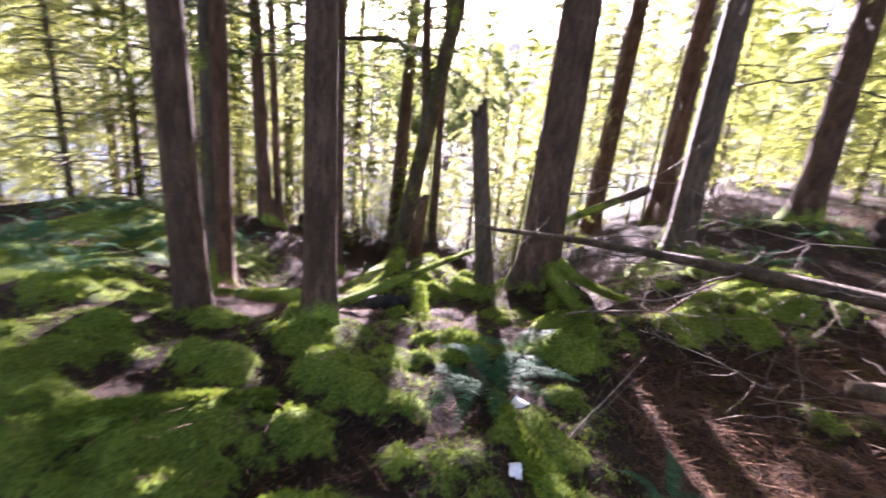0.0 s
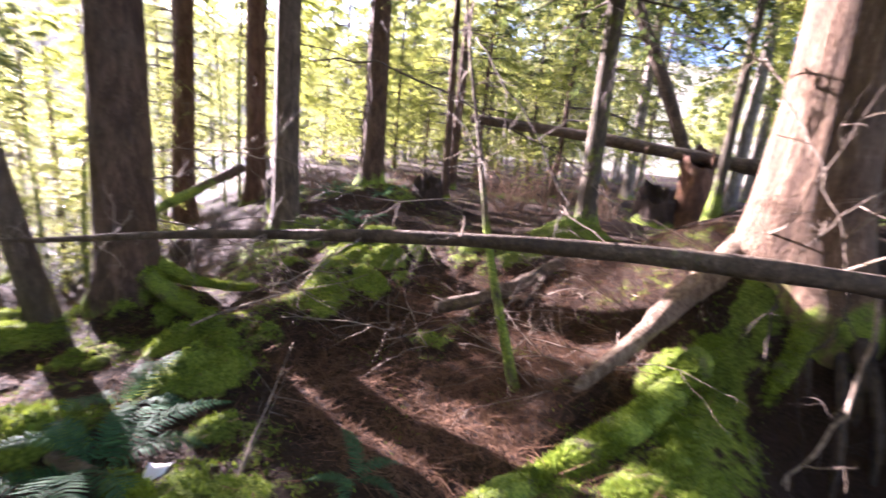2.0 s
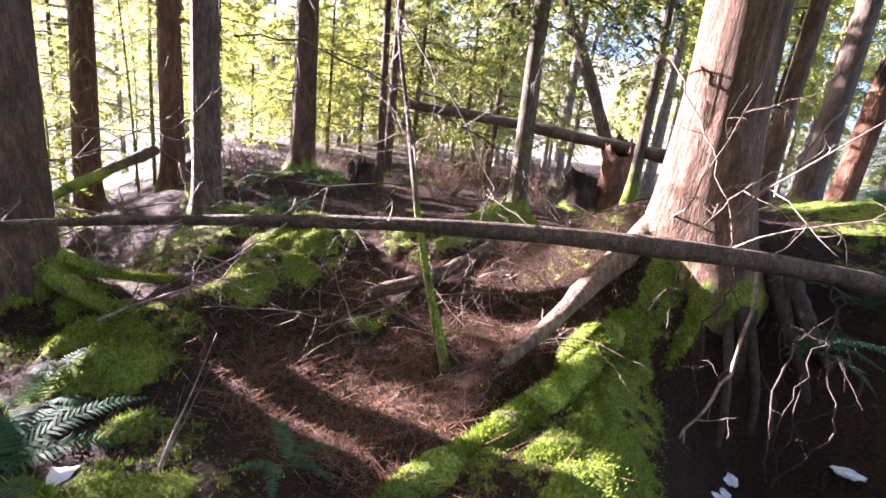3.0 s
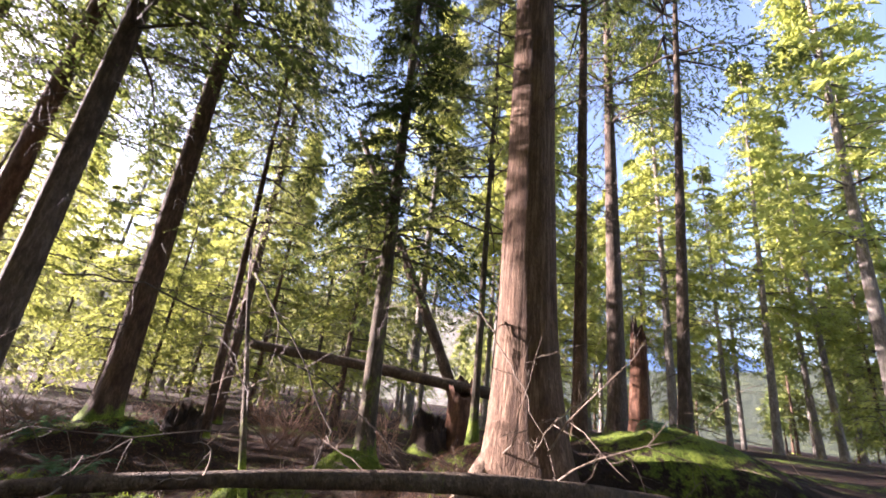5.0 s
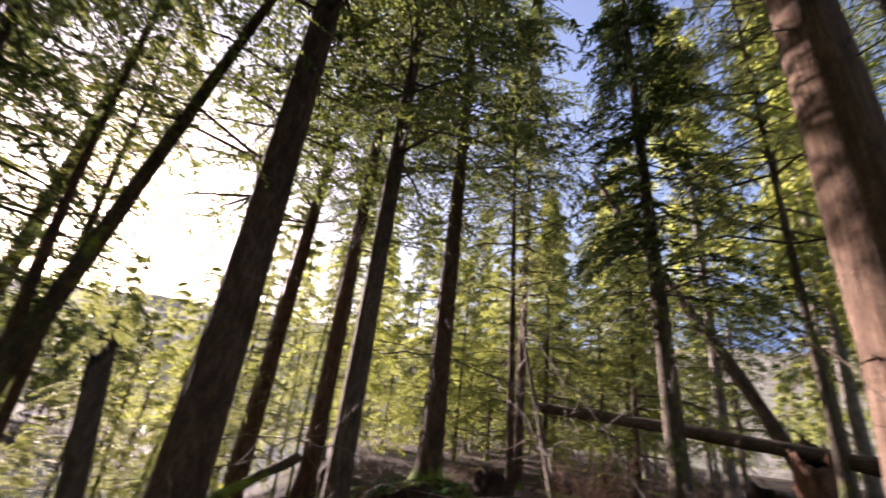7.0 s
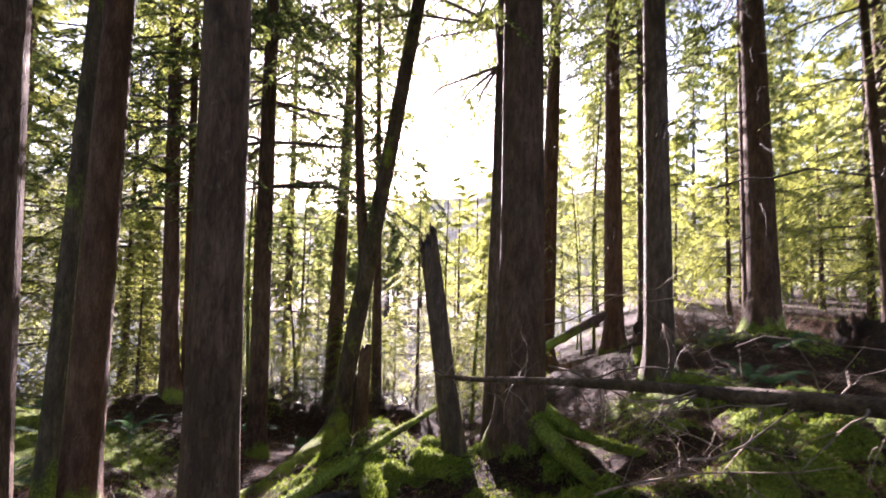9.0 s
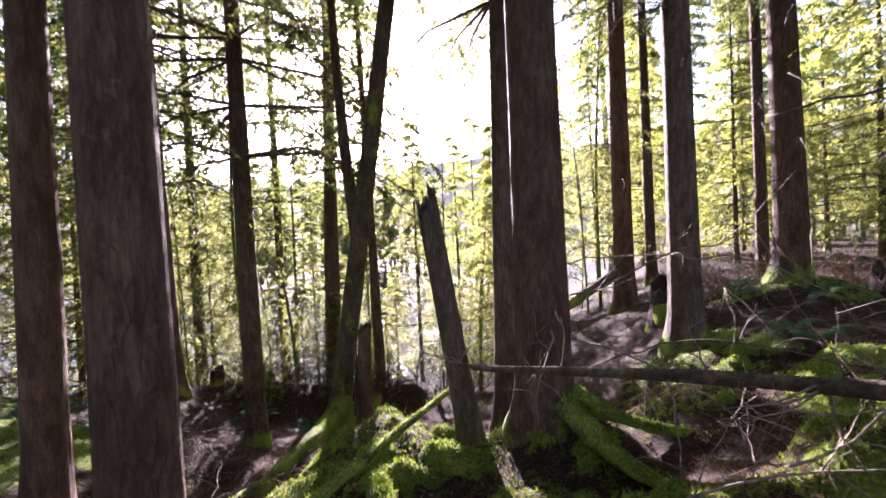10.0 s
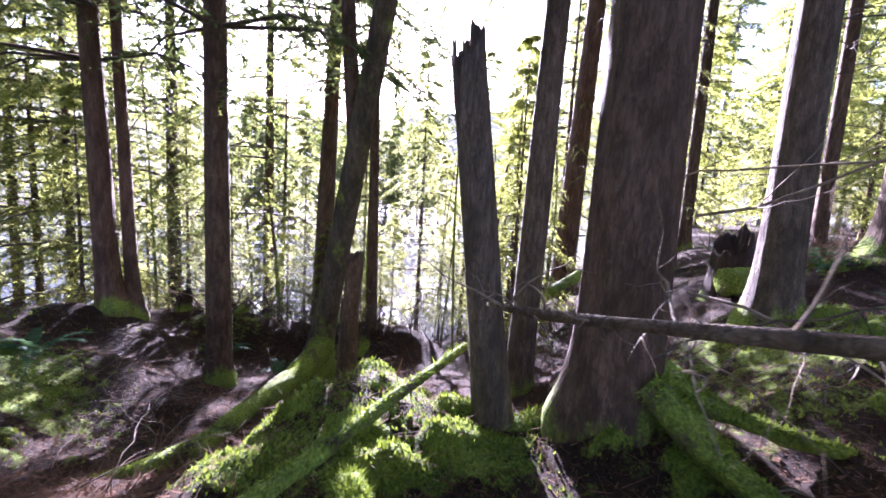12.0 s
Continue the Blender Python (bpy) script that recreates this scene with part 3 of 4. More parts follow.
tree(1.10, 4.71, 0.205, 24, (0.005, 0.016), BARK_FOOT, "tall_b", 11, N_, "stout conifer with dark furrowed bark and buttressed mossy roots", z=-0.04, flare=0.24, reach=0.22, lobes=6, ridges=0.07, sunk=0.9)
tree(1.47, 7.24, 0.145, 20, (0.021, -0.008), BARK_GREY, "tall_a", 12, N_, "conifer with smooth grey-brown trunk", flare=0.5)
tree(4.44, 13.11, 0.28, 22, (0.030, -0.015), BARK_RED, "tall_a", 13, False, "conifer with reddish trunk on the river bank", dead=1, lift=2.6)
tree(4.60, 9.50, 0.19, 21, (-0.007, -0.020), BARK_RED, "tall_b", 14, N_, "conifer with reddish-brown trunk", dead=1, lift=2.2)
tree(3.33, 6.04, 0.165, 21, (-0.003, -0.005), BARK_GREY, "tall_a", 15, N_, "conifer with grey bark and a mossy foot", dead=1, flare=0.7)
tree(5.57, 6.78, 0.195, 21, (-0.001, 0.016), BARK, "tall_b", 16, N_, "conifer with dark bark, dead lower twigs and mossy foot", dead=0)
tree(7.35, 6.43, 0.085, 13, (-0.037, 0.010), BARK, "young_b", 17, False, "thin leaning conifer with dead twigs", dead=0, lift=2.5, scale=0.8)
tree(7.94, 3.44, 0.17, 17, (-0.010, 0.029), BARK_MOSSY, "dense", 18, N_, "conifer with moss-clad trunk and dense dark crown", dead=0)
tree(7.15, 1.32, 0.065, 12, (-0.001, 0.014), BARK_MOSSY, "young_b", 19, False, "slim young conifer with light green crown", lift=2.0, scale=0.75)
tree(7.33, -0.25, 0.11, 19, (-0.003, -0.007), BARK, "young_b", 21, False, "slim conifer with a high thin crown and dead branches", lift=6.5, dead=1)
tree(11.71, -1.38, 0.225, 21, (0.001, 0.006), BARK_GREY, "tall_a", 22, False, "conifer with grey bark and dead snags of branches", dead=1, lift=3.0)
tree(9.14, -2.13, 0.12, 17, (-0.011, -0.041), BARK_GREY, "tall_a", 23, False, "slim conifer with sunlit grey trunk", dead=0, lift=3.0)

# crowns over the near bank, against the light
for k, (x, y) in enumerate([(-3.1, 14.2), (-5.1, 13.6), (-7.1, 14.4), (-9.2, 12.6), (-11.0, 14.0)]):
    tree(x, y, 0.13 + 0.02 * (k % 3), 20, (0, 0), (BARK, BARK_GREY)[k % 2], ("tall_a", "young_b")[k % 2], 90 + k, False, "conifer on the bank with drooping branches", z=max(float(height(x, y)), RIVER) - 0.1, lift=(-2.2, 3.0)[k % 2], dead=0, scale=(1.0, 1.25)[k % 2])

# tall dark crowns towards the rise
for k, (x, y) in enumerate([(8.4, 10.2), (10.2, 8.6), (6.7, 11.8)]):
    tree(x, y, 0.13, 21, (0, 0), BARK, ("tall_b", "tall_a")[k % 2], 110 + k, False, "tall conifer with a high dark crown", dead=1, lift=0.5 + 2.0 * (k % 2))

g_fork = Geo()
g_fork.add(*tube(curve_path([(-0.12, -0.75, 2.9), (-0.22, -0.95, 4.2), (-0.28, -1.15, 6.0), (-0.3, -1.35, 9.0)], 16), np.linspace(0.10, 0.03, 16), 12, rough=0.05))
leaning = [o for o in scene.objects if o.get("label", "").startswith("leaning forked")][0]
part("fork_stem", g_fork.mesh("fork_stem", BARK), leaning, m=Matrix.Translation((0.63, 0.0, 0.0)))

# unseen trees added behind the walker to close the wood and cut sky light
for k, (x, y) in enumerate([(0.6, -5.6), (2.6, -8.4), (-5.2, -3.6), (-0.4, -6.8), (-7.2, -1.0), (5.2, -10.5), (-3.0, -5.4)]):
    tree(x, y, 0.16 + 0.02 * (k % 3), 21, (0, 0), BARK, ("far_b", "far_a")[k % 2], 60 + k, False, "unseen tall conifer with brown trunk, added to block sky light", lift=3.0 if k % 2 else 0.0)

# the big cedar on its raised rootstock
tree(4.04, 0.34, 0.27, 25, (-0.001, 0.018), BARK_CEDAR, "tall_b", 20, N_, "broad cedar with stripped red-brown bark on a raised rootstock", z=0.72, flare=0.75, reach=0.55, lobes=7, ridges=0.05, sunk=1.4, lift=2.5, dead=1)


def log(name, points, radii, mat, label, seg=16, rough=0.10, seed=0, category="fallen log", steps=28, stubs=0, fur=0):
    pts = curve_path(points, steps)
    rad = np.interp(np.linspace(0, 1, steps), np.linspace(0, 1, len(radii)), radii)
    lump = 0.35 if fur else 0.12
    rad = rad * np.array([1 + lump * noise.noise(Vector((i * 0.45, seed * 3.7, 0))) for i in range(steps)])
    g = Geo()
    g.add(*tube(pts, rad, seg, rough=rough, seed=seed, lobes=lambda i, an: np.array([1 + 0.22 * noise.noise(Vector((math.cos(q) * 1.3, math.sin(q) * 1.3 + seed, i * 0.3))) for q in an])))
    base = new(name)
    mid = Vector(pts[len(pts) // 2])
    base.matrix_basis = Matrix.Translation(mid)
    for i in range(len(g.v)):
        g.v[i] = g.v[i] - np.array(mid)
    part("stem", g.mesh("stem", mat), base)
    fur = int(fur * 2.8)
    if fur:
        rnd, u = np.random.RandomState(seed + 70), None
        u = rnd.rand(fur) * (steps - 1.001)
        k = u.astype(int)
        c = pts[k] + (pts[k + 1] - pts[k]) * (u - k)[:, None] - np.array(mid)
        t = pts[k + 1] - pts[k]
        t /= np.linalg.norm(t, axis=1)[:, None]
        side = np.cross(t, [0, 0, 1.0])
        side /= np.linalg.norm(side, axis=1)[:, None] + 1e-9
        up = np.cross(side, t)
        a = rnd.normal(size=fur) * 0.85
        n_ = up * np.cos(a)[:, None] + side * np.sin(a)[:, None]
        root = c + n_ * (np.interp(u / (steps - 1), np.linspace(0, 1, len(radii)), radii) * 0.97)[:, None]
        tall = 0.011 * rnd.uniform(0.4, 1.5, fur)
        j = rnd.normal(size=(fur, 3)) * 0.9
        tip = root + (n_ + j) * tall[:, None]
        w = np.cross(n_, rnd.normal(size=(fur, 3)))
        w *= (tall * 0.42 / (np.linalg.norm(w, axis=1) + 1e-9))[:, None]
        m_ = Geo()
        m_.tris(np.stack([root - w, root + w, tip], 1))
        tagged(part("moss_fur", m_.mesh("moss_fur", MOSS_BLADE, smooth=False), base, "thick bright green moss"), kind="stuff")
    if stubs:
        rnd = np.random.RandomState(seed + 5)
        for _ in range(stubs):
            s = Geo()
            k = rnd.randint(2, steps - 2)
            twiggy(s, pts[k] - np.array(mid), rnd.normal(size=3) + [0, 0, 0.4], rnd.uniform(0.12, 0.5), 0.006, rnd, 1, 0.1, 0.3, 2)
            part("twig", s.mesh("twig", TWIG), base)
    return tagged(base, label, category)


log("fallen_pole", [(0.30, 4.35, 0.60), (0.45, 3.85, 0.69), (1.18, 2.8, 0.885), (2.05, 1.6, 1.015), (2.92, 0.4, 1.035), (3.8, -0.8, 0.94), (4.5, -1.76, 0.80), (5.3, -2.9, 0.72)],
    [0.012, 0.018, 0.027, 0.042, 0.060, 0.070, 0.078, 0.085], LOG_BARE, "long grey fallen pole hung across the hollow with twig stubs", 12, 0.08, 1, stubs=40, steps=60)
log("mossy_pole", [(0.42, 5.35, 0.06), (-0.1, 4.68, 0.0), (-0.55, 4.1, -0.06), (-1.0, 3.55, -0.14)], [0.020, 0.032, 0.045, 0.045], LOG_MOSS, "thin fallen pole half covered in moss", 12, 0.15, 2, fur=500)
log("mossy_log", [(-0.26, 4.35, -0.16), (-0.22, 4.15, -0.10), (-0.16, 3.70, -0.16), (-0.12, 3.45, -0.2)], [0.05, 0.075, 0.08, 0.07], LOG_MOSS, "short fat log wrapped in bright moss", 16, 0.15, 3, fur=2600)
log("wet_log", [(-2.3, 3.93, -0.42), (-1.5, 4.05, -0.36), (-0.8, 4.15, -0.31), (-0.2, 4.24, -0.27)], [0.08, 0.085, 0.08, 0.075], LOG_WET, "dark wet fallen log", 16, 0.12, 4)
log("mossy_log", [(-2.6, 3.88, -0.36), (-1.9, 3.99, -0.31), (-1.1, 4.10, -0.265)], [0.09, 0.1, 0.085], LOG_MOSS, "moss blanket lying along a dark fallen log", 14, 0.25, 5, fur=3000)
log("mossy_log", [(0.40, 2.25, 0.0), (0.47, 1.85, 0.06), (0.60, 1.5, 0.05), (0.74, 1.2, 0.02)], [0.05, 0.065, 0.07, 0.06], LOG_MOSS, "small rotting log furred with moss", 14, 0.25, 6, fur=3500)
log("mossy_log", [(0.02, 3.1, -0.02), (0.2, 2.7, 0.02), (0.34, 2.35, 0.02)], [0.03, 0.035, 0.035], LOG_BARE, "short pale rotting branch on the moss", 12, 0.2, 7)
log("tree_root", [(-1.95, 1.22, 0.16), (-1.64, 1.33, 0.20), (-1.35, 1.48, 0.26), (-1.02, 1.62, 0.26), (-0.75, 1.80, 0.20)], [0.06, 0.055, 0.06, 0.05, 0.03], LOG_MOSS, "long root blanketed in bright moss", 14, 0.25, 61, "tree root", fur=5000, steps=36)
log("tree_root", [(3.30, 0.60, 0.42), (2.95, 0.68, 0.28), (2.5, 0.76, 0.15), (2.1, 0.88, 0.05), (1.75, 0.97, 0.03), (1.4, 1.10, -0.02), (1.1, 1.2, -0.12)], [0.06, 0.09, 0.09, 0.11, 0.085, 0.09, 0.05], LOG_MOSS, "thick moss-furred root running from the cedar", 18, 0.2, 8, "tree root", fur=9000, steps=40)
log("tree_root", [(2.6, 0.60, 0.10), (2.15, 0.55, 0.05), (1.75, 0.68, 0.02), (1.5, 0.82, -0.06)], [0.08, 0.12, 0.12, 0.06], LOG_MOSS, "lumpy mossy root beside the cedar root", 16, 0.25, 31, "tree root", fur=5000)
log("tree_root", [(4.03, 0.42, 1.50), (3.93, 0.54, 1.18), (3.72, 0.70, 0.88), (3.35, 0.88, 0.62), (2.95, 0.98, 0.42), (2.55, 1.10, 0.24), (2.2, 1.2, 0.06), (1.9, 1.32, -0.14)], [0.10, 0.12, 0.11, 0.085, 0.06, 0.045, 0.032, 0.015], ROOT_PALE, "bare sunlit root of the cedar", 20, 0.28, 9, "tree root", fur=0, steps=36)
log("tree_root", [(3.8, 0.15, 0.8), (3.5, 0.2, 0.45), (3.25, 0.28, 0.15), (3.05, 0.3, -0.1)], [0.11, 0.08, 0.06, 0.04], LOG_MOSS, "steep mossy root under the cedar", 14, 0.2, 10, "tree root", fur=2000)
log("tree_root", [(3.8, 0.0, 0.8), (3.55, -0.12, 0.45), (3.45, -0.15, 0.1)], [0.08, 0.04, 0.02], ROOT_SHADED, "hanging root under the cedar, coloured dark as in shade", 12, 0.2, 30, "tree root")
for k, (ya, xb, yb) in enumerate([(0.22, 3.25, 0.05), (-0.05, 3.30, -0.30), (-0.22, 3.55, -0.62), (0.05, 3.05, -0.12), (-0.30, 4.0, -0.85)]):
    log("tree_root", [(3.86, ya, 0.85), (3.60, 0.6 * ya + 0.4 * yb, 0.50), (0.2 * 3.6 + 0.8 * xb, 0.15 * ya + 0.85 * yb, 0.10), (xb, yb, -0.45)], [0.07, 0.035, 0.022, 0.012], ROOT_SHADED, "hanging root under the cedar, coloured dark as in shade", 10, 0.35, 80 + k, "tree root")
log("tree_root", [(1.15, 4.50, 0.18), (1.35, 4.15, -0.06), (1.6, 3.75, -0.16), (1.85, 3.5, -0.16)], [0.09, 0.055, 0.036, 0.015], LOG_MOSS, "mossy buttress root of the stout conifer", 14, 0.35, 11, "tree root", fur=1400)
log("tree_root", [(1.25, 4.65, 0.20), (1.6, 4.45, 0.03), (2.1, 4.2, -0.05), (2.6, 4.0, -0.06)], [0.09, 0.045, 0.03, 0.012], LOG_MOSS, "long mossy root of the stout conifer", 14, 0.35, 12, "tree root", fur=1200)
log("tree_root", [(-0.85, 7.95, -0.9), (-1.0, 7.4, -1.02), (-1.32, 6.66, -1.05), (-1.57, 5.98, -1.06), (-2.06, 5.63, -1.08), (-2.5, 5.45, -1.12)], [0.15, 0.11, 0.09, 0.085, 0.07, 0.04], LOG_MOSS, "sweeping mossy root on the bank", 14, 0.3, 14, "tree root", fur=2200)
log("fallen_tree", [(9.95, 7.9, 2.33), (10.6, 4.8, 2.08), (11.2, 1.7, 1.76), (11.4, 0.8, 1.7)], [0.12, 0.14, 0.15, 0.15], LOG_BARE, "fallen trunk propped against a rotten stump", 12, 0.08, 15, stubs=10)
log("leaning_trunk", [(11.75, 2.3, 0.6), (11.45, 3.15, 2.7), (10.97, 4.67, 5.79), (10.4, 6.3, 9.3)], [0.17, 0.15, 0.13, 0.06], LOG_BARE, "dead trunk leaning away from the rotten stump", 12, 0.08, 16, "dead trunk", stubs=14)
log("fallen_log", [(4.3, 2.2, 0.42), (3.5, 2.35, 0.22), (2.8, 2.6, 0.12)], [0.07, 0.07, 0.06], LOG_BARE, "half-buried pale log in the hollow", 12, 0.15, 17)
log("fallen_log", [(3.6, 6.9, 0.25), (5.0, 7.3, 0.30), (6.6, 7.5, 0.35)], [0.16, 0.17, 0.15], CHAR, "dark rotten log on the bank", 14, 0.2, 18)
log("fallen_log", [(1.6, 6.9, 0.1), (2.6, 7.5, 0.42), (3.7, 8.2, 0.75)], [0.05, 0.07, 0.08], BARK, "dark slanting fallen branch", 10, 0.1, 19, stubs=5)


# ---- snags and stumps ----
def snag(name, x, y, z, r, tall, lean, mat, label, seed, seg=30, jag=0.22, flare=0.5, splinters=6):
    """A broken stem with a splintered top."""
    rnd = np.random.RandomState(seed)
    ang = np.linspace(0, 2 * math.pi, seg, endpoint=False)
    top = np.array([jag * (0.5 * math.cos(a - 0.5) + 0.5) + jag * 0.7 * abs(noise.noise(Vector((math.cos(a) * 3, math.sin(a) * 3, seed)))) + rnd.rand() * jag * 0.25 for a in ang])
    g = Geo()
    rows, v = 34, []
    for i in range(rows):
        u = i / (rows - 1)
        h = -0.5 + (tall + 0.5) * u
        rr = r * (1 + flare * math.exp(-max(h, -0.2) / 0.25)) * (1.08 - 0.2 * u)
        k = np.array([1 + 0.07 * noise.noise(Vector((math.cos(a) * 4 + seed, math.sin(a) * 4, h * 0.8))) for a in ang])
        hh = np.full(seg, h) + top * max(0, (u - 0.85) / 0.15)
        v.append(np.stack([lean[0] * hh + np.cos(ang) * rr * k, lean[1] * hh + np.sin(ang) * rr * k, hh], 1))
    for i, shrink in ((0, 0.6), (1, 0.15)):
        hh = np.full(seg, tall - 0.06 - 0.15 * i)
        v.append(np.stack([lean[0] * hh + np.cos(ang) * r * 0.88 * shrink, lean[1] * hh + np.sin(ang) * r * 0.88 * shrink, hh], 1))
    rows += 2
    f = [(i * seg + j, i * seg + (j + 1) % seg, (i + 1) * seg + (j + 1) % seg, (i + 1) * seg + j) for i in range(rows - 1) for j in range(seg)]
    f.append(tuple(range((rows - 1) * seg, rows * seg)))
    g.add(np.concatenate(v), f)
    ob = new(name)
    ob.matrix_basis = Matrix.Translation((x, y, z))
    part("stem", g.mesh("stem", mat), ob)
    for k in range(splinters):
        a = rnd.rand() * 6.28
        foot = np.array([lean[0] * tall + math.cos(a) * r * 0.75, lean[1] * tall + math.sin(a) * r * 0.75, tall - 0.12])
        tip = foot + np.array([lean[0] * 0.2 + rnd.normal() * 0.015, lean[1] * 0.2 + rnd.normal() * 0.015, 0.16 + jag * rnd.uniform(0.4, 1.1)])
        sg = Geo()
        sg.add(*tube(np.linspace(foot, tip, 4), [r * 0.16, r * 0.14, r * 0.08, 0.002], 5, rough=0.3, seed=k))
        part("splinter", sg.mesh("splinter", mat), ob)
    return tagged(ob, label, "tree stump")


snag("broken_snag", 0.56, 5.0, -0.42, 0.10, 2.02, (-0.150, -0.062), BARK_GREY, "grey broken snag with a splintered top and mossy foot", 3)
snag("broken_snag", 8.9, -1.35, 0.85, 0.17, 1.9, (0.03, -0.04), ROT, "short reddish rotten snag", 5, jag=0.5)
snag("rotten_stump", 10.85, 2.30, 0.25, 0.36, 1.25, (0.02, 0.02), ROT, "tall red-brown rotten stump holding up a fallen trunk", 6, jag=0.45)
snag("rotten_stump", 10.55, 2.95, 0.25, 0.42, 0.45, (0, 0), CHAR, "low black rotten stump", 7, jag=0.35)
snag("rotten_stump", 3.9, 7.2, -0.1, 0.22, 0.6, (0, 0), CHAR, "dark mossy old stump among the trunks", 8, jag=0.25)
snag("rotten_stump", -0.52, 7.35, -1.3, 0.10, 1.55, (0.05, 0), BARK, "thin broken stem beside the leaning trunk", 9, jag=0.1)
snag("rotten_stump", -0.62, 9.0, -1.7, 0.13, 1.0, (0, 0), CHAR, "short dark stump on the river bank", 10, jag=0.25)
snag("rotten_stump", 6.4, 6.1, 0.1, 0.3, 0.5, (0, 0), CHAR, "low dark stump by a conifer", 11, jag=0.25)

# the thin mossy sapling in the hollow
log("sapling_stem", [(2.36, 1.50, -0.08), (2.39, 1.56, 0.05), (2.47, 1.79, 0.48), (2.56, 2.01, 0.91), (2.72, 2.29, 1.53), (2.88, 2.59, 2.19), (3.0, 2.8, 2.7)], [0.040, 0.037, 0.032, 0.024, 0.017, 0.012, 0.006], SAPLING, "thin bare sapling with mossy lower stem", 12, 0.25, 21, "sapling", stubs=16)


# ---- the wood beyond ----
rnd = random.Random(5)
PROTOS = {}


def proto(kind, r, tall, mat, crown, dead, seed, label):
    ob = tree(0, -40 - seed, r, tall, (0.0, 0.0), mat, crown, seed, False, label, dead=dead, z=0.0, turn=0)
    PROTOS.setdefault(kind, []).append(ob)


proto("young", 0.09, 11.5, BARK, "young_a", 2, 101, "young conifer with yellow-green sprays down to the ground")
proto("young", 0.10, 13.5, BARK_GREY, "young_b", 2, 102, "young conifer with light sprays and dead lower twigs")
proto("mid", 0.09, 11.5, BARK, "mid_a", 2, 107, "young conifer with yellow-green sprays down to the ground")
proto("mid", 0.10, 13.5, BARK_GREY, "mid_b", 2, 108, "young conifer with light sprays and dead lower twigs")
proto("far", 0.17, 19.5, BARK_SUNLIT_PALE, "far_a", 2, 103, "tall slender conifer with grey sunlit trunk")
proto("far", 0.20, 23.5, BARK_SUNLIT_PALE, "far_b", 1, 104, "tall slender conifer with bare pale trunk coloured as sunlit")
proto("pale", 0.20, 23.5, BARK_SUNLIT_PALE, "far_b", 2, 106, "tall slender conifer with bare sunlit trunk")
proto("remote", 0.17, 19.0, BARK, "remote", None, 105, "conifer with hazy crown, on far ground and unseen behind the walker")
TAKEN = []


def scatter(kind, count, az0, az1, d0, d1, gap, size=(0.75, 1.15)):
    done, tries = 0, 0
    while done < count and tries < 4000:
        tries += 1
        a, d = math.radians(rnd.uniform(az0, az1)), math.sqrt(rnd.uniform(d0 * d0, d1 * d1))
        x, y = d * math.sin(a), 1 + d * math.cos(a)
        if any((x - p) ** 2 + (y - q) ** 2 < gap * gap for p, q in TAKEN):
            continue
        z = float(height(x, y))
        if z < RIVER - 0.1:
            continue
        TAKEN.append((x, y))
        s = rnd.uniform(*size)
        copy_thing(rnd.choice(PROTOS[kind]), Matrix.Translation((x, y, z - 0.05)) @ pose(0, 0, 0, rnd.uniform(-2, 2), rnd.uniform(-2, 2), rnd.uniform(0, 360)) @ Matrix.Scale(s, 4))
        done += 1


# slim trees on the near bank, against the light
for k, (x, y, sc, i) in enumerate([(2.1, 14.6, 0.72, 0), (2.15, 10.0, 0.50, 0), (2.45, 11.2, 0.55, 0), (-4.2, 13.9, 0.42, 1), (-3.0, 13.4, 0.40, 0), (-2.2, 14.2, 0.45, 1), (-1.2, 13.8, 0.40, 0), (-0.7, 14.3, 0.42, 1), (0.1, 14.2, 0.38, 0), (1.4, 14.0, 0.40, 1), (-6.0, 14.2, 0.45, 0), (0.75, 13.6, 0.62, 1), (-4.8, 13.6, 0.5, 1), (-6.4, 12.2, 1.0, 0), (-8.4, 13.5, 1.05, 1), (-5.6, 15.0, 0.6, 1), (-8.0, 11.0, 0.9, 0), (-9.8, 13.0, 1.0, 1), (-11.6, 9.6, 0.95, 0), (-13.4, 11.5, 1.0, 1), (-7.6, 13.0, 0.9, 0), (-10.5, 11.6, 0.8, 0), (-7.4, 15.4, 1.05, 0),
                                   (3.4, 15.2, 0.62, 0), (4.7, 14.2, 0.8, 1), (2.6, 18.6, 0.6, 0), (5.7, 18.8, 0.95, 1), (4.1, 21.5, 1.0, 0), (-2.3, 12.7, 0.33, 0), (-3.6, 13.0, 0.36, 1), (-1.5, 13.0, 0.30, 0), (-0.95, 12.0, 0.28, 1), (-0.2, 12.6, 0.26, 0), (-12.5, 14.5, 0.8, 1), (-5.4, 10.9, 0.42, 0), (6.3, 12.4, 0.72, 1), (5.3, 16.4, 0.5, 0), (-8.8, 9.8, 0.7, 1), (-9.6, 7.6, 0.75, 0), (-11.4, 6.0, 0.8, 1)]):
    TAKEN.append((x, y))
    copy_thing(PROTOS["mid" if sc < 0.6 else "young"][i], Matrix.Translation((x, y, max(float(height(x, y)), RIVER) - 0.05)) @ pose(0, 0, 0, 0, 0, 77 * k) @ Matrix.Scale(sc, 4))
scatter("mid", 17, 16, 68, 13.8, 27, 2.3)
scatter("mid", 12, -80, -24, 12, 26, 2.2)
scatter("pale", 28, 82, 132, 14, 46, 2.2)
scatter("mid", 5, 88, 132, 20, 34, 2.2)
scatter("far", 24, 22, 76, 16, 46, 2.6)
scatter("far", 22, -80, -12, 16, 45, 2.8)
scatter("remote", 34, -62, 66, 36, 70, 2.4, (0.45, 0.65))
scatter("remote", 26, 42, 84, 44, 92, 2.6, (0.55, 0.8))
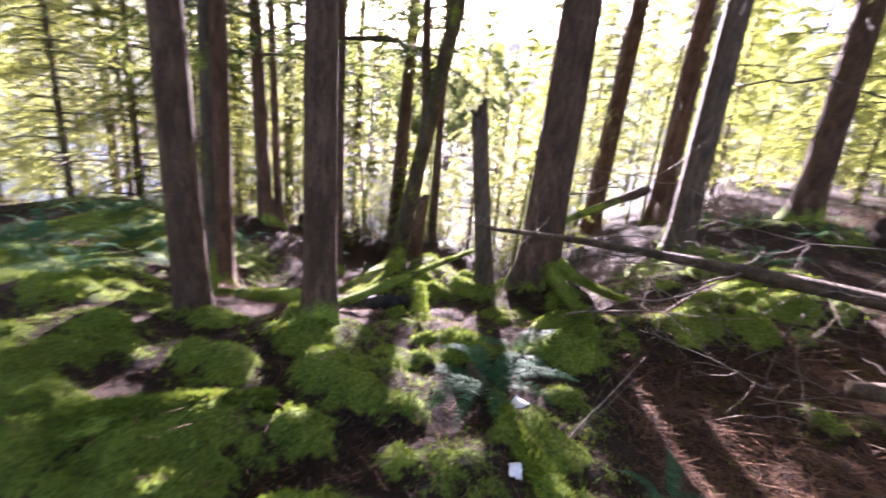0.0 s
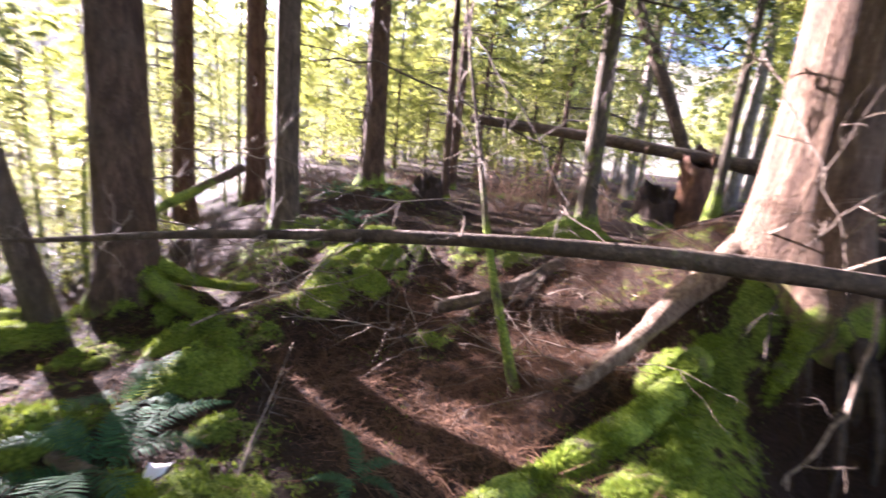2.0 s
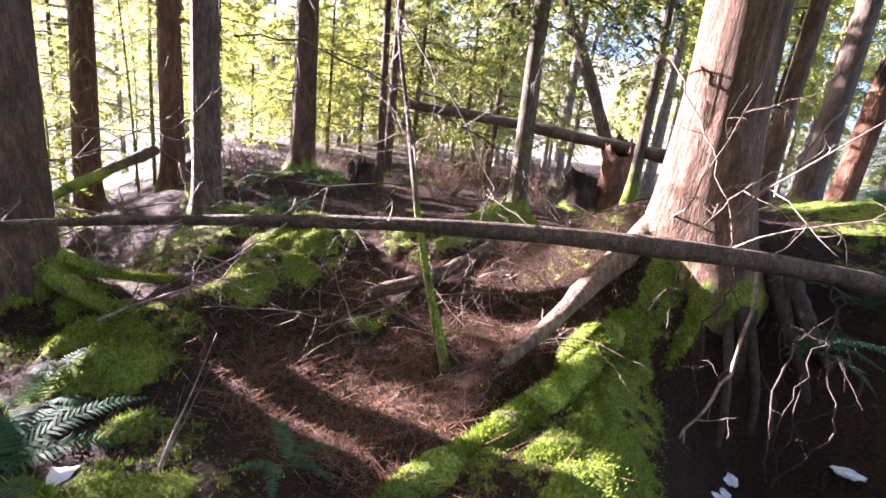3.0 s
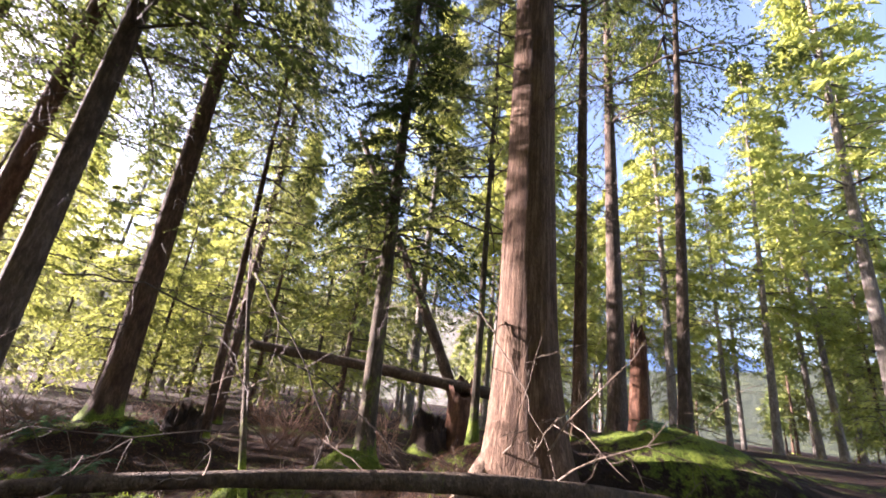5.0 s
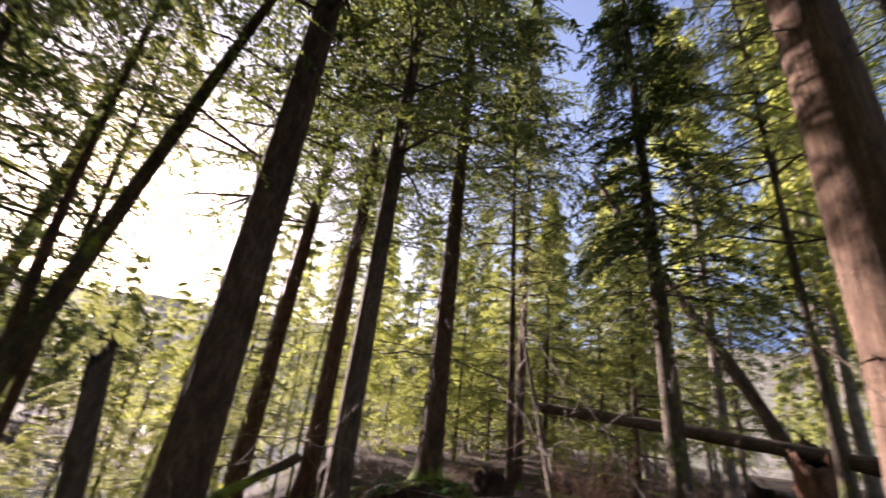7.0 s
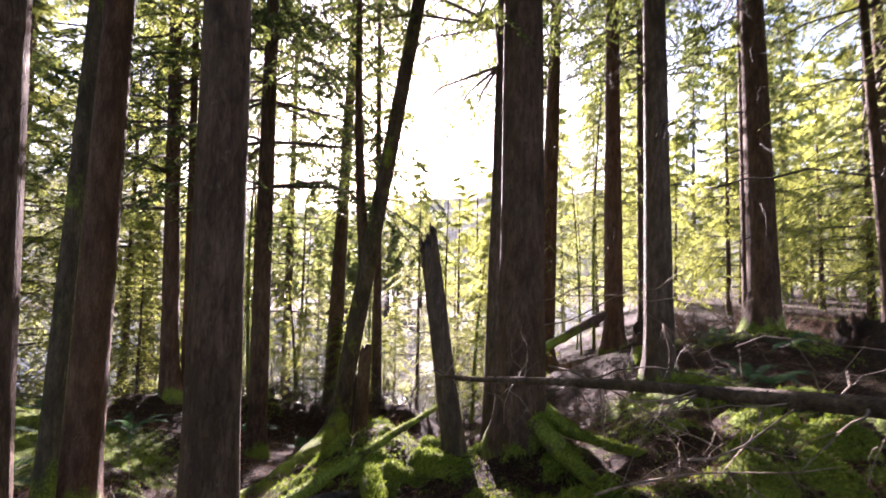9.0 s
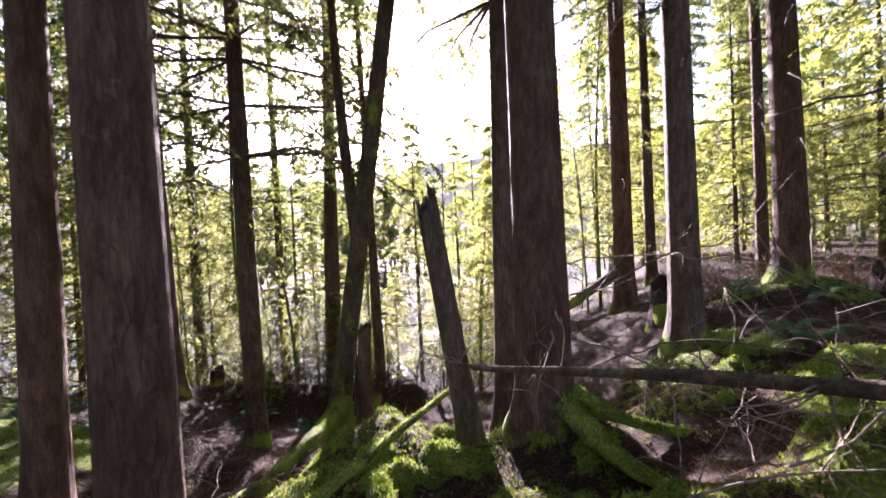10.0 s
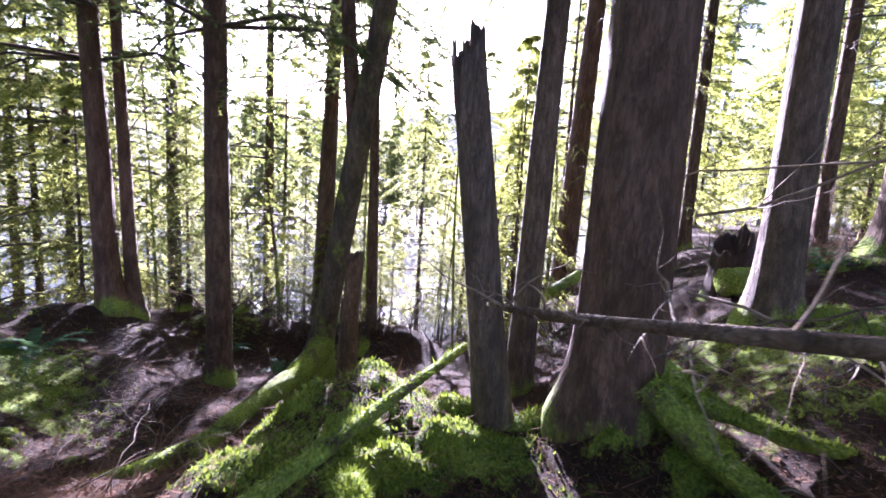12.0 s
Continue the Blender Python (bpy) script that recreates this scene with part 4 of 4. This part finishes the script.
scatter("remote", 26, 84, 136, 34, 75, 2.4, (0.6, 0.95))
# out of view at the walker's back, added to hold off sky fill
scatter("remote", 14, 150, 278, 15, 28, 2.4)
scatter("remote", 30, -24, 20, 34, 60, 1.9, (0.5, 0.75))

for kind in PROTOS.values():
    for k, ob in enumerate(kind):
        ob.matrix_basis = Matrix.Translation((-14 + 9 * k, -9.0 - 2 * k, float(height(-14 + 9 * k, -9.0 - 2 * k))))


# ragged clods and stumps along the lip of the bank
cl = random.Random(21)
for k in range(15):
    x, y = cl.uniform(-6.0, 0.6), cl.uniform(9.8, 11.6)
    snag("rotten_stump", x, y, floor_z(x, y) - 0.1, cl.uniform(0.07, 0.2), cl.uniform(0.05, 0.3), (cl.uniform(-0.1, 0.1), 0), CHAR, "dark ragged stump on the lip of the bank", 400 + k, seg=16, jag=0.14, splinters=2)
for k in range(26):      # thin bare stems against the light
    x, y = cl.uniform(-11, 6.5), cl.uniform(10.2, 16.5)
    h, r_ = cl.uniform(3.0, 8.0), cl.uniform(0.018, 0.05)
    z = max(float(height(x, y)), RIVER) - 0.1
    log("bare_sapling", [(x, y, z), (x + cl.uniform(-0.15, 0.15), y, z + h * 0.5), (x + cl.uniform(-0.4, 0.4), y, z + h)], [r_, r_ * 0.8, r_ * 0.3], BARK, "thin bare stem against the light", 7, 0.05, 500 + k, "sapling", 10, stubs=8)


# ---- ferns ----
def frond_mesh(seed, length, arch, leaflets=26):
    r = np.random.RandomState(seed)
    g = Geo()
    s = np.linspace(0, 1, 12)
    pth = np.stack([s * length * 0.9, 0.08 * length * np.sin(s * 2 + seed), arch * length * (1.5 * s - 1.45 * s ** 2)], 1)
    g.add(*tube(pth, np.linspace(0.004, 0.0015, 12), 4))
    for k in range(leaflets):
        u = 0.10 + 0.89 * k / leaflets
        i = min(int(u * 11), 10)
        base = pth[i] + (pth[i + 1] - pth[i]) * (u * 11 - i)
        way = (pth[i + 1] - pth[i]) / np.linalg.norm(pth[i + 1] - pth[i])
        ln = 0.16 * length * math.sin(math.pi * (0.12 + 0.86 * u) ** 0.75) + 0.006
        for sgn in (-1, 1):
            side = np.cross(way, [0, 0, 1.0]) * sgn
            d = side * 0.95 + way * 0.35 + np.array([0, 0, r.uniform(-0.25, 0.05)])
            d /= np.linalg.norm(d)
            w = way * (0.30 * 0.89 * length / leaflets)
            tip = base + d * ln
            mid = base + d * ln * 0.45 + np.array([0, 0, 0.006])
            g.add([base - w, mid - w * 1.1, tip, mid + w * 1.1, base + w], [(0, 1, 2, 3, 4)])
    return g.mesh("frond", FERN, smooth=False)


FRONDS = [frond_mesh(k, 1.0, 0.38 + 0.09 * k) for k in range(5)]


def fern(x, y, size, count, seed, label="dark green sword fern with arching fronds", z=None, only=None):
    r = random.Random(seed)
    base = new("sword_fern")
    base.matrix_basis = Matrix.Translation((x, y, (floor_z(x, y) if z is None else z) - 0.01))
    for k in range(count):
        a = 360 * k / count + r.uniform(-18, 18) if only is None else r.uniform(*only)
        s = size * r.uniform(0.75, 1.1)
        part("frond", FRONDS[r.randrange(5)], base, m=pose(0, 0, 0, 0, r.uniform(-22, 10), a) @ Matrix.Scale(s, 4))
    return tagged(base, label, "fern", "sword ferns")


fern(0.36, 2.40, 0.62, 10, 1)
fern(0.58, 2.75, 0.45, 6, 2)
fern(1.08, 1.55, 0.30, 5, 3)
fern(0.95, 1.05, 0.28, 5, 33)
fern(3.50, -0.36, 0.70, 6, 4, "sword fern with sunlit fronds beside the cedar roots", z=0.42, only=(-125, -35))
fern(3.95, -0.75, 0.5, 7, 5)
fern(4.9, -0.9, 0.5, 8, 6)
for k, (fx_, fy_) in enumerate([(-4.6, 6.0), (-4.0, 5.3), (-5.2, 5.2), (-3.9, 3.9), (-4.7, 4.4), (-3.6, 7.4), (-4.5, 7.2), (-3.3, 4.9), (-5.6, 6.4), (-2.6, 9.6), (-1.6, 9.2), (-3.2, 3.4)]):
    fern(fx_, fy_, 0.62, 8, 40 + k, "sunlit sword fern on the bank")


# ---- dead branches and brush ----
def dead_branch(start, way, length, radius, seed, label="bleached dead branch with forked twigs", mat=TWIG, level=2, sides=5, kink=0.36, droop=0.15):
    g = Geo()
    twiggy(g, (0, 0, 0), way, length, radius * 0.72, np.random.RandomState(seed), level, droop, kink, sides)
    ob = new("dead_branch", g.mesh("dead_branch", mat))
    ob.matrix_basis = Matrix.Translation(start)
    return tagged(ob, label, "branch", "dead branches")


dead_branch((0.68, 1.85, 0.02), (0.68, 0.72, 0.28), 1.05, 0.011, 1, "straight bare stick leaning on a moss hummock", level=0, kink=0.05, droop=0)
dead_branch((0.75, 1.9, 0.02), (0.6, 0.75, 0.32), 0.75, 0.006, 2, level=1, kink=0.1)
dead_branch((1.05, 4.4, 0.75), (-0.5, -0.75, -0.1), 1.1, 0.010, 3)
dead_branch((1.25, 4.45, 0.65), (0.8, -0.55, 0.05), 1.6, 0.012, 4)
dead_branch((1.2, 4.4, 1.0), (0.55, -0.7, -0.15), 1.5, 0.010, 5)
dead_branch((1.0, 3.1, 0.25), (0.75, 0.3, 0.12), 1.3, 0.012, 7)
dead_branch((1.4, 2.9, 0.5), (0.9, 0.15, 0.2), 1.3, 0.010, 8)
dead_branch((2.25, 1.85, 1.3), (0.5, 0.5, 0.4), 1.4, 0.008, 9, mat=TWIG_DARK)
dead_branch((2.2, 1.85, 1.2), (-0.6, 0.8, 0.25), 1.3, 0.008, 10, mat=TWIG_DARK)
dead_branch((3.45, 0.15, 1.2), (-0.35, -0.3, 0.75), 1.2, 0.012, 12)
dead_branch((3.7, 0.5, 1.15), (-0.5, -0.45, 0.35), 1.2, 0.010, 13)
dead_branch((3.6, 0.1, 1.0), (-0.2, -0.65, 0.5), 1.3, 0.012, 14)
dead_branch((3.9, 0.7, 2.2), (-0.4, 0.6, 0.5), 1.3, 0.010, 15)


def bough(points, radius, seed, label, mat=TWIG, twigs=7):
    """A long thin dead bough along a bent line, with small side twigs."""
    r, g = np.random.RandomState(seed), Geo()
    pts = curve_path(points, 18) + r.normal(size=(18, 3)) * 0.012
    mid = pts[9].copy()
    pts = pts - mid
    g.add(*tube(pts, np.linspace(radius, radius * 0.45, 18), 6, rough=0.2, seed=seed))
    for _ in range(twigs):
        k = r.randint(3, 17)
        way = (pts[k] - pts[k - 1]) / np.linalg.norm(pts[k] - pts[k - 1]) * 0.6 + r.normal(size=3) * 0.6
        twiggy(g, pts[k], way, r.uniform(0.2, 0.5), radius * 0.5, r, 1, 0.2, 0.35, 3)
    ob = new("dead_branch", g.mesh("dead_branch", mat))
    ob.matrix_basis = Matrix.Translation(mid)
    return tagged(ob, label, "branch", "dead branches")


bough([(2.19, 3.77, 2.1), (2.43, 3.1, 2.07), (2.65, 2.34, 1.79), (2.86, 1.58, 1.45), (2.92, 1.05, 1.05)], 0.008, 1, "long thin dead bough arching over the hollow", TWIG_DARK, 12)
bough([(1.24, 5.3, 1.02), (1.6, 4.77, 1.24), (2.02, 3.82, 1.24), (2.14, 3.29, 1.05)], 0.007, 2, "thin dead bough of the stout conifer", TWIG, 9)
bough([(3.80, 0.79, 2.3), (3.61, 0.34, 1.62), (3.57, 0.08, 1.0)], 0.008, 3, "bleached bough hanging down the cedar trunk", TWIG, 2)
bough([(4.13, -0.35, 2.07), (3.89, -0.14, 1.65), (3.65, 0.14, 1.38), (3.49, 0.34, 1.03)], 0.009, 4, "bleached bough across the cedar trunk", TWIG, 4)
bough([(3.5, -0.08, 0.95), (3.25, -0.09, 0.4), (2.92, 0.06, 0.0), (2.62, 0.24, -0.25)], 0.014, 5, "crooked bleached branch hanging before the cedar", TWIG, 4)
bough([(1.09, 4.6, 0.23), (1.46, 4.24, 0.57), (1.79, 3.66, 0.79), (2.11, 2.97, 0.74)], 0.007, 6, "thin dead bough beside the fallen pole", TWIG_DARK, 9)
bough([(2.65, 2.4, 2.27), (2.63, 1.99, 1.84), (2.6, 1.49, 1.2), (2.12, 1.57, 0.55)], 0.007, 7, "bent dry bough caught on the sapling", TWIG_DARK, 9)
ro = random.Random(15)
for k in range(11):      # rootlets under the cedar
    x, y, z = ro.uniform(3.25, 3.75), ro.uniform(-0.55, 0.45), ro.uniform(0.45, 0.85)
    bough([(x + 0.15, y, z + 0.12), (x, y + ro.uniform(-0.1, 0.1), z - 0.1), (x - ro.uniform(0.05, 0.3), y + ro.uniform(-0.2, 0.2), z - 0.45), (x - ro.uniform(0.0, 0.35), y + ro.uniform(-0.3, 0.3), z - 0.85)], ro.uniform(0.004, 0.009), 30 + k, "thin root hanging under the cedar", ROOT_SHADED, 2)
br = random.Random(9)
for k in range(70):      # brush pile in the sunny hollow
    x, y = br.uniform(2.3, 4.3), br.uniform(0.95, 2.7)
    a = br.uniform(0, 6.28)
    dead_branch((x, y, floor_z(x, y) + 0.02), (math.cos(a), math.sin(a), br.uniform(-0.02, 0.35)), br.uniform(0.4, 1.1), br.uniform(0.004, 0.010), 60 + k, "pale tangled brushwood heaped in the hollow", level=2, sides=4)
for k in range(26):      # twigs below the pole
    s = br.random()
    x, y = 1.2 + 1.6 * s + br.uniform(-0.5, 0.6), 3.4 - 1.7 * s + br.uniform(-0.2, 0.9)
    a = br.uniform(0, 6.28)
    dead_branch((x, y, floor_z(x, y) + 0.02), (math.cos(a), math.sin(a), br.uniform(0.0, 0.6)), br.uniform(0.35, 0.9), br.uniform(0.004, 0.009), 120 + k, "thin dead twigs on the hummocks", level=1, sides=3)
for k in range(64):      # along the bank on the left
    x, y = (br.uniform(-4.0, -1.2), br.uniform(4.8, 8.5)) if k < 38 else (br.gauss(-2.7, 0.4), br.gauss(7.2, 0.4))
    a = br.uniform(0, 6.28)
    dead_branch((x, y, floor_z(x, y) + 0.02), (math.cos(a), math.sin(a), br.uniform(0.0, 0.4)), br.uniform(0.4, 1.0), br.uniform(0.004, 0.010), 160 + k, "dry broken branches on sunny litter", level=1, sides=3)


def shrub(x, y, size, seed, mat=SHRUB, label="leafless russet shrub in the sun"):
    r = np.random.RandomState(seed)
    g = Geo()
    for _ in range(11):
        a = r.rand() * 6.28
        twiggy(g, (r.normal() * 0.1, r.normal() * 0.1, 0), (math.cos(a) * 0.6, math.sin(a) * 0.6, 0.9), size * r.uniform(0.6, 1.1), 0.010, r, 2, 0.3, 0.25, 4)
    ob = new("bare_shrub", g.mesh("bare_shrub", mat))
    ob.matrix_basis = Matrix.Translation((x, y, floor_z(x, y) - 0.05))
    return tagged(ob, label, "shrub", "bare shrubs")


for k, (x, y) in enumerate([(8.8, 4.6), (9.6, 3.6), (9.2, 5.8), (10.6, 4.4), (8.4, 5.3), (11.2, 5.4), (9.9, 6.8), (7.6, 5.2), (12.2, 3.6)]):
    shrub(x, y, 1.5, 200 + k)

for k, (x, y) in enumerate([(-1.3, 10.5), (-0.5, 10.9), (0.3, 10.7), (0.9, 11.2), (-2.2, 10.9), (1.6, 10.4), (-0.9, 10.2), (-1.7, 10.3), (-0.2, 10.4), (-0.6, 9.8), (-2.8, 10.4), (0.0, 11.3)]):
    shrub(x, y, 1.05, 280 + k, TWIG_DARK, "dark leafless brush on the lip of the bank")
for k in range(16):
    x, y = br.uniform(-7.0, 1.0), br.uniform(11.0, 13.4)
    shrub(x, y, br.uniform(1.2, 2.0), 320 + k, (TWIG_DARK, SHRUB)[k % 3 == 0], "tall leafless brush on the river bank")
for k in range(16):
    x, y = br.uniform(3.2, 9.0), br.uniform(6.6, 11.0)
    shrub(x, y, br.uniform(0.5, 0.9), 230 + k)
for k in range(12):
    x, y = br.uniform(2.4, 8.5), br.uniform(5.0, 9.5)
    fern(x, y, 0.5, 7, 260 + k, "sword fern among the trunks")

# ---- scraps and snow ----
for k, (x, y, s) in enumerate([(0.50, 2.12, 0.055), (0.42, 1.62, 0.04)]):
    r = np.random.RandomState(300 + k)
    u = np.linspace(-1, 1, 6)
    g = Geo()
    v = [(a * s * (1 - 0.2 * b), b * s * 0.7, 0.018 * math.sin(3 * a + k) + 0.02 * r.rand()) for b in u for a in u]
    v += [(a, b, c - 0.0012) for a, b, c in v]
    f = [(j * 6 + i, j * 6 + i + 1, (j + 1) * 6 + i + 1, (j + 1) * 6 + i) for j in range(5) for i in range(5)]
    g.add(v, f + [tuple(i + 36 for i in q[::-1]) for q in f])
    ob = new("paper_scrap", g.mesh("paper_scrap", PAPER))
    ob.matrix_basis = pose(x, y, floor_z(x, y) + 0.01, 6, -4, 35 + 60 * k)
    tagged(ob, "crumpled pale scrap of paper on the litter", "litter")
for k, (x, y, s) in enumerate([(2.93, -0.20, 0.045), (3.16, -0.66, 0.10), (3.34, -0.80, 0.06), (2.5, -0.1, 0.025), (2.72, -0.16, 0.03)]):
    bm = bmesh.new()
    bmesh.ops.create_icosphere(bm, subdivisions=3, radius=1.0)
    for v in bm.verts:
        q = 1 + 0.5 * noise.noise(v.co * 1.5 + Vector((k * 5.1, 0, 0))) + 0.45 * noise.noise(v.co * 3.5 + Vector((0, k * 3.3, 0)))
        v.co = Vector((v.co.x * 1.3 * q, v.co.y * q, v.co.z * 0.3 * q)) * s
    me = bpy.data.meshes.new("snow_patch")
    bm.to_mesh(me)
    bm.free()
    me.materials.append(SNOW)
    me.polygons.foreach_set("use_smooth", [True] * len(me.polygons))
    ob = new("snow_patch", me)
    ob.matrix_basis = pose(x, y, floor_z(x, y) + 0.2 * s, 0, 0, 50 * k)
    tagged(ob, "small patch of old snow in the shaded hollow", "snow", "snow patches")


# ---- moss blades, needles and litter ----
def blades(name, count, box, test, tall, mat, label, seed, lean=0.5, width=0.25, lie=False):
    r = np.random.RandomState(seed)
    x, y = r.uniform(box[0], box[1], count), r.uniform(box[2], box[3], count)
    keep = test(x, y) > r.rand(count)
    x, y = x[keep], y[keep]
    z = height(x, y) + bumps(x, y)
    k = len(x)
    a = r.rand(k) * 6.28
    h = tall * r.uniform(0.5, 1.3, k)
    out = np.stack([np.cos(a), np.sin(a), np.zeros(k)], 1)
    p = np.stack([x, y, z - 0.004], 1)
    if lie:
        p[:, 2] += 0.008
        tip = p + out * h[:, None] + np.stack([np.zeros(k), np.zeros(k), r.uniform(-0.2, 0.6, k) * h], 1)
    else:
        tip = p + out * (h * lean * r.rand(k))[:, None] + np.array([0, 0, 1.0]) * h[:, None]
    side = np.stack([-np.sin(a), np.cos(a), np.zeros(k)], 1) * (h * width)[:, None]
    g = Geo()
    g.tris(np.stack([p - side, p + side, tip], 1))
    return tagged(new(name, g.mesh(name, mat, smooth=False)), label, "ground cover", kind="stuff")


mossy = lambda x, y: np.clip(mossiness(x, y) * 1.4 - 0.35, 0, 1)
blades("moss_tufts", 165000, (-2.9, 3.4, 0.15, 5.6), mossy, 0.020, MOSS_BLADE, "deep bright green moss over the hummocks", 1, 1.3, 0.34)
blades("moss_tufts", 40000, (-5.5, 7.5, 2.5, 9.0), mossy, 0.034, MOSS_BLADE, "green moss on the farther hummocks", 2, 1.1, 0.35)
bare = lambda x, y: 1 - np.clip(mossiness(x, y) * 1.5, 0, 0.92)
blades("needle_litter", 42000, (-2.5, 5.0, 0.3, 6.5), bare, 0.045, DRY, "brown conifer needles and twig litter", 3, 1.0, 0.07, lie=True)
blades("fallen_twigs", 14000, (-6.0, 0.6, 4.2, 10.6), bare, 0.22, DRY, "dry twigs and fern stalks on the bank", 8, 1.0, 0.014, lie=True)
blades("needle_litter", 42000, (-6.5, 9.0, 3.0, 11.0), bare, 0.08, DRY, "dry brown twig litter", 4, 1.0, 0.08, lie=True)
blades("dead_leaves", 9000, (-6.0, 6.5, 0.5, 10.0), bare, 0.028, DRY, "curled dry leaves on the litter", 5, 0.8, 0.35, lie=True)
blades("fallen_twigs", 15000, (-3.5, 5.5, 0.3, 7.5), lambda x, y: 0.85 - 0.5 * np.clip(mossiness(x, y), 0, 1), 0.15, DRY, "fallen twigs and dry fern stalks", 6, 1.0, 0.016, lie=True)
blades("moss_tufts", 26000, (-1.2, 4.6, 0.5, 4.5), lambda x, y: np.array([max(0.0, 3.0 * noise.noise(Vector((a * 2.3, b * 2.3, 9))) - 0.55) for a, b in zip(x, y)]), 0.022, MOSS_BLADE, "small scattered moss cushions on the litter", 7, 1.3, 0.36)
blades("needle_litter", 34000, (1.2, 4.4, 0.8, 3.3), bare, 0.05, DRY, "red-brown needles strewn in the hollow", 9, 1.0, 0.06, lie=True)
blades("fallen_twigs", 5000, (1.2, 4.4, 0.8, 3.3), bare, 0.20, DRY, "dry twigs strewn in the hollow", 10, 1.0, 0.018, lie=True)
blades("dead_leaves", 2500, (-4.5, -0.8, 4.6, 8.2), bare, 0.05, DRY, "pale dry fern scraps on the sunny bank", 11, 0.8, 0.30, lie=True)
